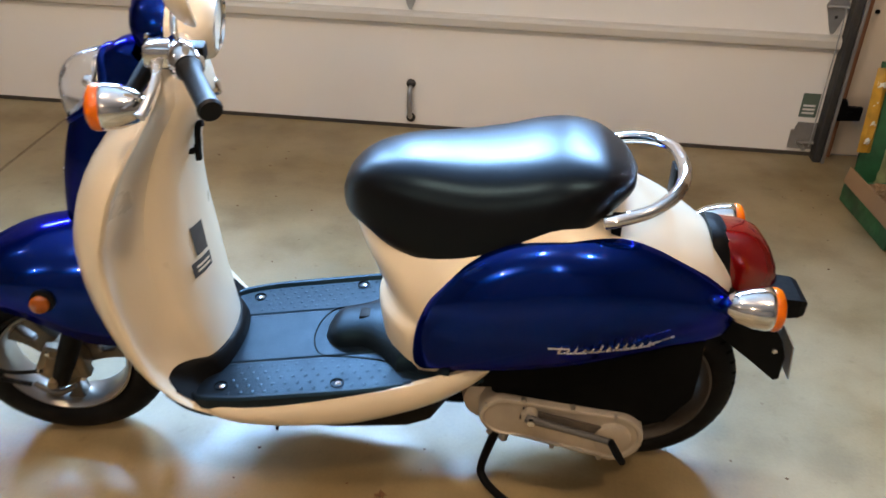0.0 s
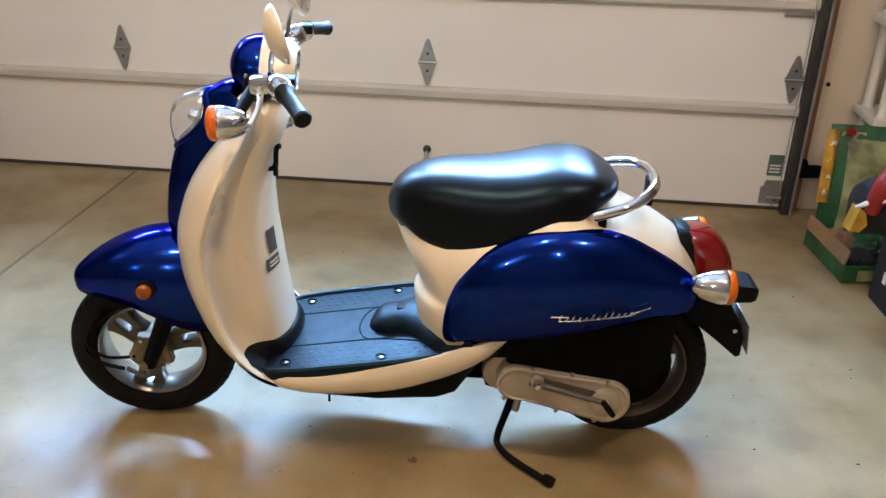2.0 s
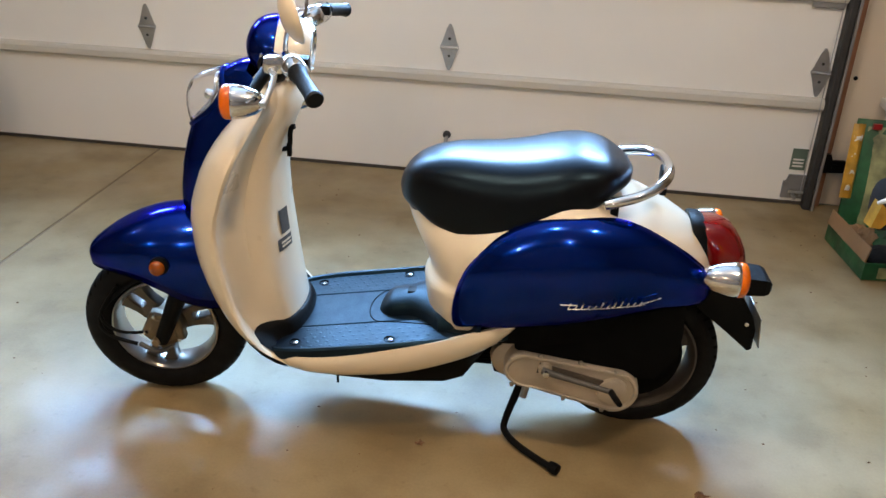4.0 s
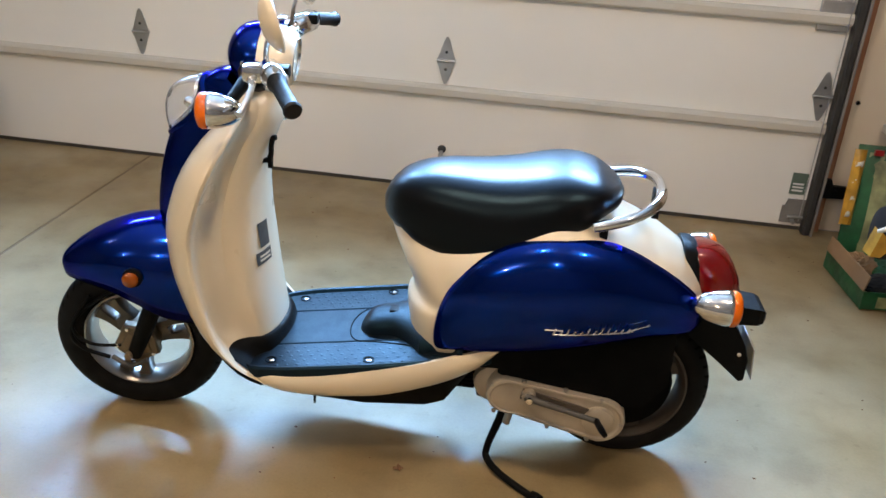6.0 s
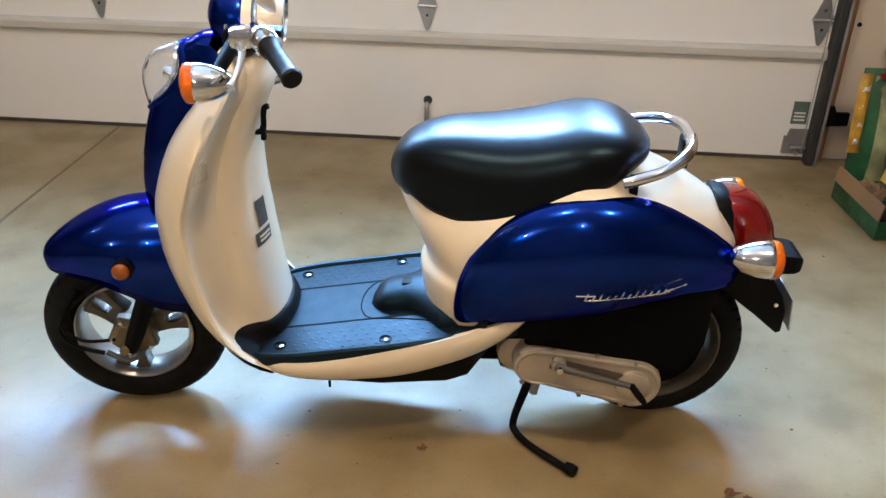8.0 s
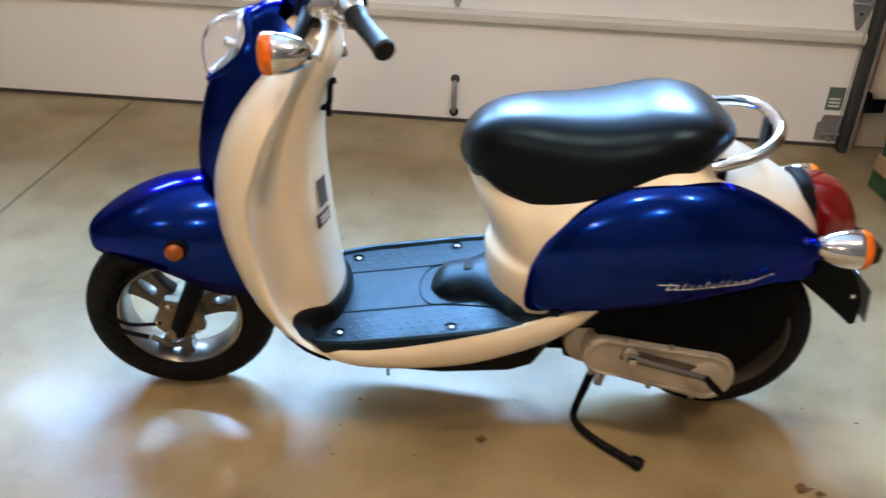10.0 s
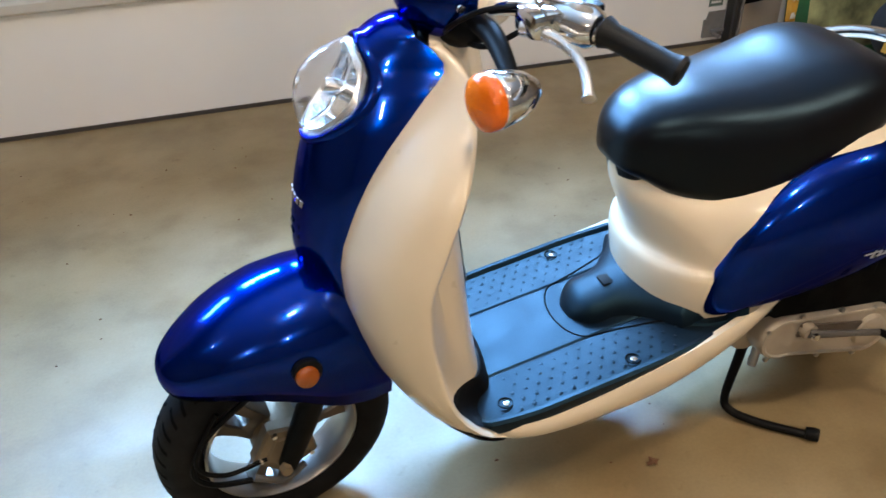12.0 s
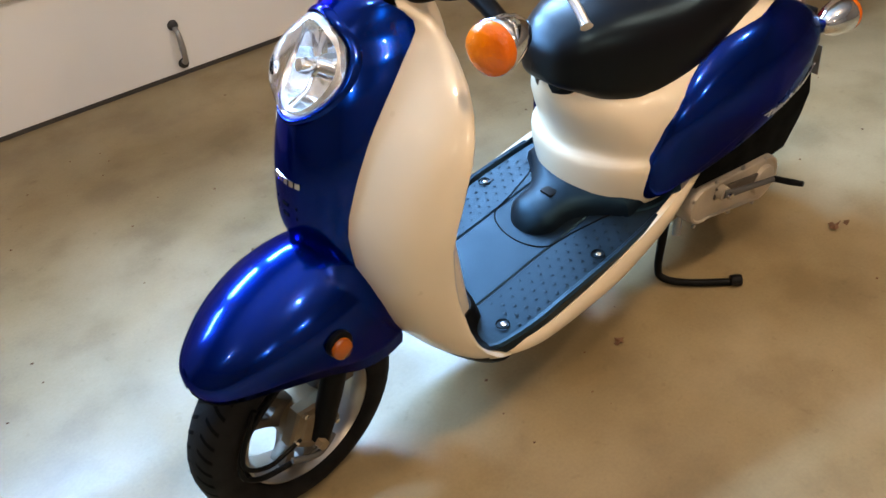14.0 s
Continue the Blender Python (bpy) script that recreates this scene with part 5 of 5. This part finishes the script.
part("stand_bracket", Geo().box((0.905, -0.11, 0.185), (0.945, -0.06, 0.225), 0.006), M_BLACK, stand)

# ---- things along the wall ----
# open green carton on the floor
carton = thing("open_carton", "open dark green printed cardboard box lying on the floor", "box", pose(1.135, 2.45, 0, 0, 0, 7))
W, D, H, T = 0.30, 0.33, 0.070, 0.006
for nm, lo, hi in (("base", (T, T, 0.001), (W - T, D - T, 0.007)), ("side", (0, 0, 0.007), (W, T, H)), ("side", (0, D - T, 0.007), (W, D, H)), ("side", (0, T, 0.007), (T, D - T, H)), ("side", (W - T, T, 0.007), (W, D - T, H))):
    part(nm, Geo().box(lo, hi), M_GREEN if nm == "side" else M_CARD, carton, smooth=False)
for lo, hi, rot, at in (((0, 0, 0), (0.055, D, 0.005), 120, (0.0, 0, H + 0.003)),):
    part("flap", Geo().box(lo, hi).move(Matrix.Translation(at) @ Matrix.Rotation(radians(-rot + 40), 4, 'Y')), M_CARD, carton, "bent cardboard flap", smooth=False)


def lump(x, y, z, rx, ry, rz, seed):
    """A crumpled wad of paper or foil."""
    rnd = random.Random(seed)
    wave = [(rnd.uniform(2, 5), rnd.uniform(2, 5), rnd.uniform(0, 6.3)) for _ in range(4)]
    rings = []
    for i in range(1, 12):
        a = math.pi * i / 12
        ring = []
        for j in range(18):
            b = 2 * math.pi * j / 18
            d = 1 + 0.10 * sum(math.sin(p * a + round(q) * b + r) for p, q, r in wave)
            ring.append((x + rx * d * math.sin(a) * math.cos(b), y + ry * d * math.sin(a) * math.sin(b), z - rz * d * math.cos(a)))
        rings.append(ring)
    return Geo().loft(rings)


for x, y, z, rx, ry, rz, mat, text in ((0.09, 0.24, 0.055, 0.065, 0.055, 0.045, M_CARD, "crumpled brown paper"), (0.19, 0.21, 0.06, 0.075, 0.065, 0.05, M_GREEN, "crumpled green foil"), (0.12, 0.11, 0.045, 0.07, 0.06, 0.035, M_CLOTH, "dark crumpled plastic"), (0.22, 0.09, 0.05, 0.05, 0.06, 0.04, M_CARD, "crumpled brown paper")):
    part("packing_wad", lump(x, y, z, rx, ry, rz, int(x * 1000)), mat, carton, text, smooth=False)
part("print_panel", Geo().box((0.05, -0.003, 0.015), (0.13, -0.001, 0.055)), M_PALE, carton, smooth=False)

# bag of lawn feed leaning on the wall
bag = thing("lawn_bag", "plump green and yellow printed plastic bag leaning on the wall", "bag", pose(1.14, 2.82, 0.0, -7, 0, 0))


def pillow(x0, x1, z0, z1, depth, nx=12, nz=10):
    front = []
    for i in range(nx + 1):
        col = []
        for j in range(nz + 1):
            a, b = i / nx, j / nz
            puff = depth * (math.sin(math.pi * a) * math.sin(math.pi * b)) ** 0.45
            puff += 0.008 * math.sin(9 * a + 4 * b) * math.sin(math.pi * a) * math.sin(math.pi * b)
            col.append((lerp(x0, x1, a), -puff, lerp(z0, z1, b)))
        front.append(col)
    return front


front = pillow(0.0, 0.56, 0.004, 0.455, 0.055)
part("bag_body", Geo().loft(front, closed=False).loft([[(x, -y * 0.5 + 0.012, z) for x, y, z in c] for c in front], closed=False), M_GREEN, bag)
inner = pillow(0.035, 0.52, 0.03, 0.432, 0.055)
part("print_field", Geo().loft([[(x, y - 0.012, z) for x, y, z in c] for c in inner], closed=False), M_PALE, bag, "pale green printed field")
strip = pillow(-0.018, 0.024, 0.16, 0.44, 0.02, 4, 8)
part("print_strip", Geo().loft([[(x, y - 0.016, z) for x, y, z in c] for c in strip], closed=False), M_YELLOW, bag, "yellow printed side strip")
for k, z in enumerate((0.19, 0.25, 0.315, 0.375)):
    patch = pillow(-0.010, 0.012 + 0.006 * (k % 2), z, z + 0.026, 0.012, 4, 4)
    part("print_patch", Geo().loft([[(x, y - 0.024, zz) for x, y, zz in c] for c in patch], closed=False), M_PRINT, bag, "pale printed patch")
part("print_bar", Geo().box((0.045, -0.034, 0.425), (0.075, -0.020, 0.445)), M_REDP, bag, smooth=False)
part("print_bar", Geo().box((0.26, -0.085, 0.27), (0.34, -0.078, 0.33)), M_REDP, bag, smooth=False)

# dark carton with pale print
box2 = thing("printed_carton", "black cardboard carton with pale print on its side", "box", pose(1.22, 2.07, 0, 0, 0, 4))
part("carton_body", Geo().box((0, 0, 0.001), (0.46, 0.30, 0.255), 0.004), M_CLOTH, box2, smooth=False)
for k in range(6):
    part("print_bar", Geo().box((-0.003, 0.03 + k * 0.036, 0.09), (-0.001, 0.05 + k * 0.036, 0.17 - 0.02 * (k % 3))), M_PRINT, box2, smooth=False)
part("print_bar", Geo().box((0.02, -0.003, 0.05), (0.09, -0.001, 0.12)), M_PRINT, box2, smooth=False)
part("carton_flap", Geo().box((0, 0, 0), (0.46, 0.10, 0.005)).move(Matrix.Translation((0, 0.20, 0.258)) @ Matrix.Rotation(radians(24), 4, 'X')), M_CLOTH, box2, smooth=False)

# red and black garden blower lying on the boxes
blower = thing("leaf_blower", "red and black garden blower with a yellow cover lying on boxes", "blower", pose(1.055, 2.30, 0.257, 0, 0, 10))
rings = []
for x, zc, r in ((0.0, 0.075, 0.04), (0.02, 0.085, 0.082), (0.10, 0.105, 0.102), (0.22, 0.115, 0.112), (0.34, 0.115, 0.105), (0.42, 0.11, 0.07), (0.45, 0.105, 0.02)):
    rings.append([(x, r * 0.85 * math.cos(a), zc + r * math.sin(a)) for a in [2 * math.pi * j / 20 for j in range(20)]])
part("housing", Geo().loft(rings), M_CLOTH, blower, "black housing")
part("shroud", Geo().tube([(0.010, -0.085, 0.105), (0.018, -0.09, 0.165), (0.050, -0.085, 0.215), (0.12, -0.06, 0.250), (0.24, -0.03, 0.262), (0.40, 0.0, 0.225)], [0.020, 0.030, 0.038, 0.044, 0.046, 0.04], 14), M_REDP, blower, "red plastic shroud")
part("side_cover", Geo().prism([(-0.040, 0.040), (-0.008, 0.036), (0.012, 0.060), (0.000, 0.098), (-0.022, 0.118), (-0.030, 0.085)], -0.078, -0.030), M_YELLOW, blower, "bent yellow plastic cover", smooth=False)
part("stripe", Geo().tube([(-0.035, -0.070, 0.118), (-0.012, -0.085, 0.135), (0.012, -0.105, 0.150), (0.030, -0.118, 0.158)], [0.005, 0.009, 0.010, 0.006], 8), M_PRINT, blower, "white trim stripe")
part("label_plate", Geo().box((0.02, -0.10, 0.19), (0.08, -0.094, 0.215)), M_PRINT, blower, smooth=False)

# white plastic shelf unit
shelf = thing("plastic_shelf", "white plastic shelf unit with tubs standing by the wall", "shelf", pose(1.325, 2.925, 0))
for x in (0, 0.60):
    for y in (0, 0.16):
        part("post", Geo().lathe([(0.020, 0.0), (0.020, 0.43), (0.026, 0.44), (0.026, 0.47), (0.020, 0.48), (0.020, 0.78), (0.026, 0.79), (0.026, 0.83), (0.020, 0.84), (0.020, 1.35), (0.0, 1.35)], (x, y, 0), (0, 0, 1), 14), M_WHITEP, shelf)
for z in (0.44, 0.79, 1.14):
    part("shelf_board", Geo().box((-0.04, -0.04, z), (0.64, 0.20, z + 0.035), 0.008), M_WHITEP, shelf, smooth=False)
solid("paint_tub", Geo().lathe([(0.0, 0.827), (0.065, 0.827), (0.072, 0.84), (0.074, 0.96), (0.078, 0.965), (0.078, 0.985), (0.0, 0.987)], (1.465, 3.01, 0), (0, 0, 1), 24), M_BLUEP, "blue plastic tub with a lid on the white shelf", "tub")
solid("spray_bottle", Geo().lathe([(0.0, 0.477), (0.034, 0.477), (0.036, 0.49), (0.036, 0.60), (0.018, 0.63), (0.014, 0.66), (0.0, 0.662)], (1.40, 2.99, 0), (0, 0, 1), 18), M_YELLOW, "orange plastic bottle on the white shelf", "bottle")
solid("dark_pouch", Geo().loft([[(1.585 + r * math.cos(a), 3.01 + r * 0.6 * math.sin(a), z) for a in [2 * math.pi * j / 16 for j in range(16)]] for r, z in ((0.07, 0.478), (0.085, 0.50), (0.08, 0.55), (0.04, 0.57))]), M_CLOTH, "black cloth pouch on the white shelf", "pouch")

# dark round planter at the far side
solid("round_bin", Geo().lathe([(0.0, 0.003), (0.20, 0.003), (0.26, 0.08), (0.285, 0.20), (0.275, 0.30), (0.30, 0.32), (0.30, 0.40), (0.28, 0.42), (0.26, 0.40), (0.25, 0.2), (0.0, 0.05)], (-2.70, 2.76, 0), (0, 0, 1), 40), M_BIN, "dark green round plastic bin by the garage door", "bin")

# dry leaves and crumbs on the floor


def leaf(x, y, size, seed):
    rnd = random.Random(seed)
    pts = []
    for k in range(11):
        a = 2 * math.pi * k / 11
        r = size * (0.55 + 0.45 * rnd.random()) * (1.2 if k in (0, 3, 7) else 0.8)
        pts.append((x + r * math.cos(a), y + r * 0.7 * math.sin(a), 0.003 + 0.006 * rnd.random()))
    g = Geo().add(pts + [(x, y, 0.008), (x, y, 0.0008)], [(k, (k + 1) % 11, 11) for k in range(11)] + [((k + 1) % 11, k, 12) for k in range(11)])
    solid("dry_leaf", g, M_LEAF, "small curled brown dry leaf on the concrete", "leaf", group="leaves on the floor", smooth=False)


leaf(-0.198, 1.304, 0.018, 1)
leaf(0.457, 1.245, 0.022, 2)
leaf(0.49, 1.235, 0.014, 3)
crumbs = Geo()
rnd = random.Random(5)
for k in range(90):
    x, y, s = rnd.uniform(-1.6, 1.1), rnd.uniform(0.7, 2.9), rnd.uniform(0.0015, 0.005)
    crumbs.add([(x - s, y, 0.0005), (x, y - s * 0.7, 0.0005), (x + s, y, 0.0005), (x, y + s * 0.8, 0.0005), (x, y, s * 0.8)], [(0, 1, 4), (1, 2, 4), (2, 3, 4), (3, 0, 4), (3, 2, 1, 0)])
solid("floor_crumbs", crumbs, M_LEAF, "scattered crumbs of dirt on the concrete", "dirt", kind="stuff", smooth=False)
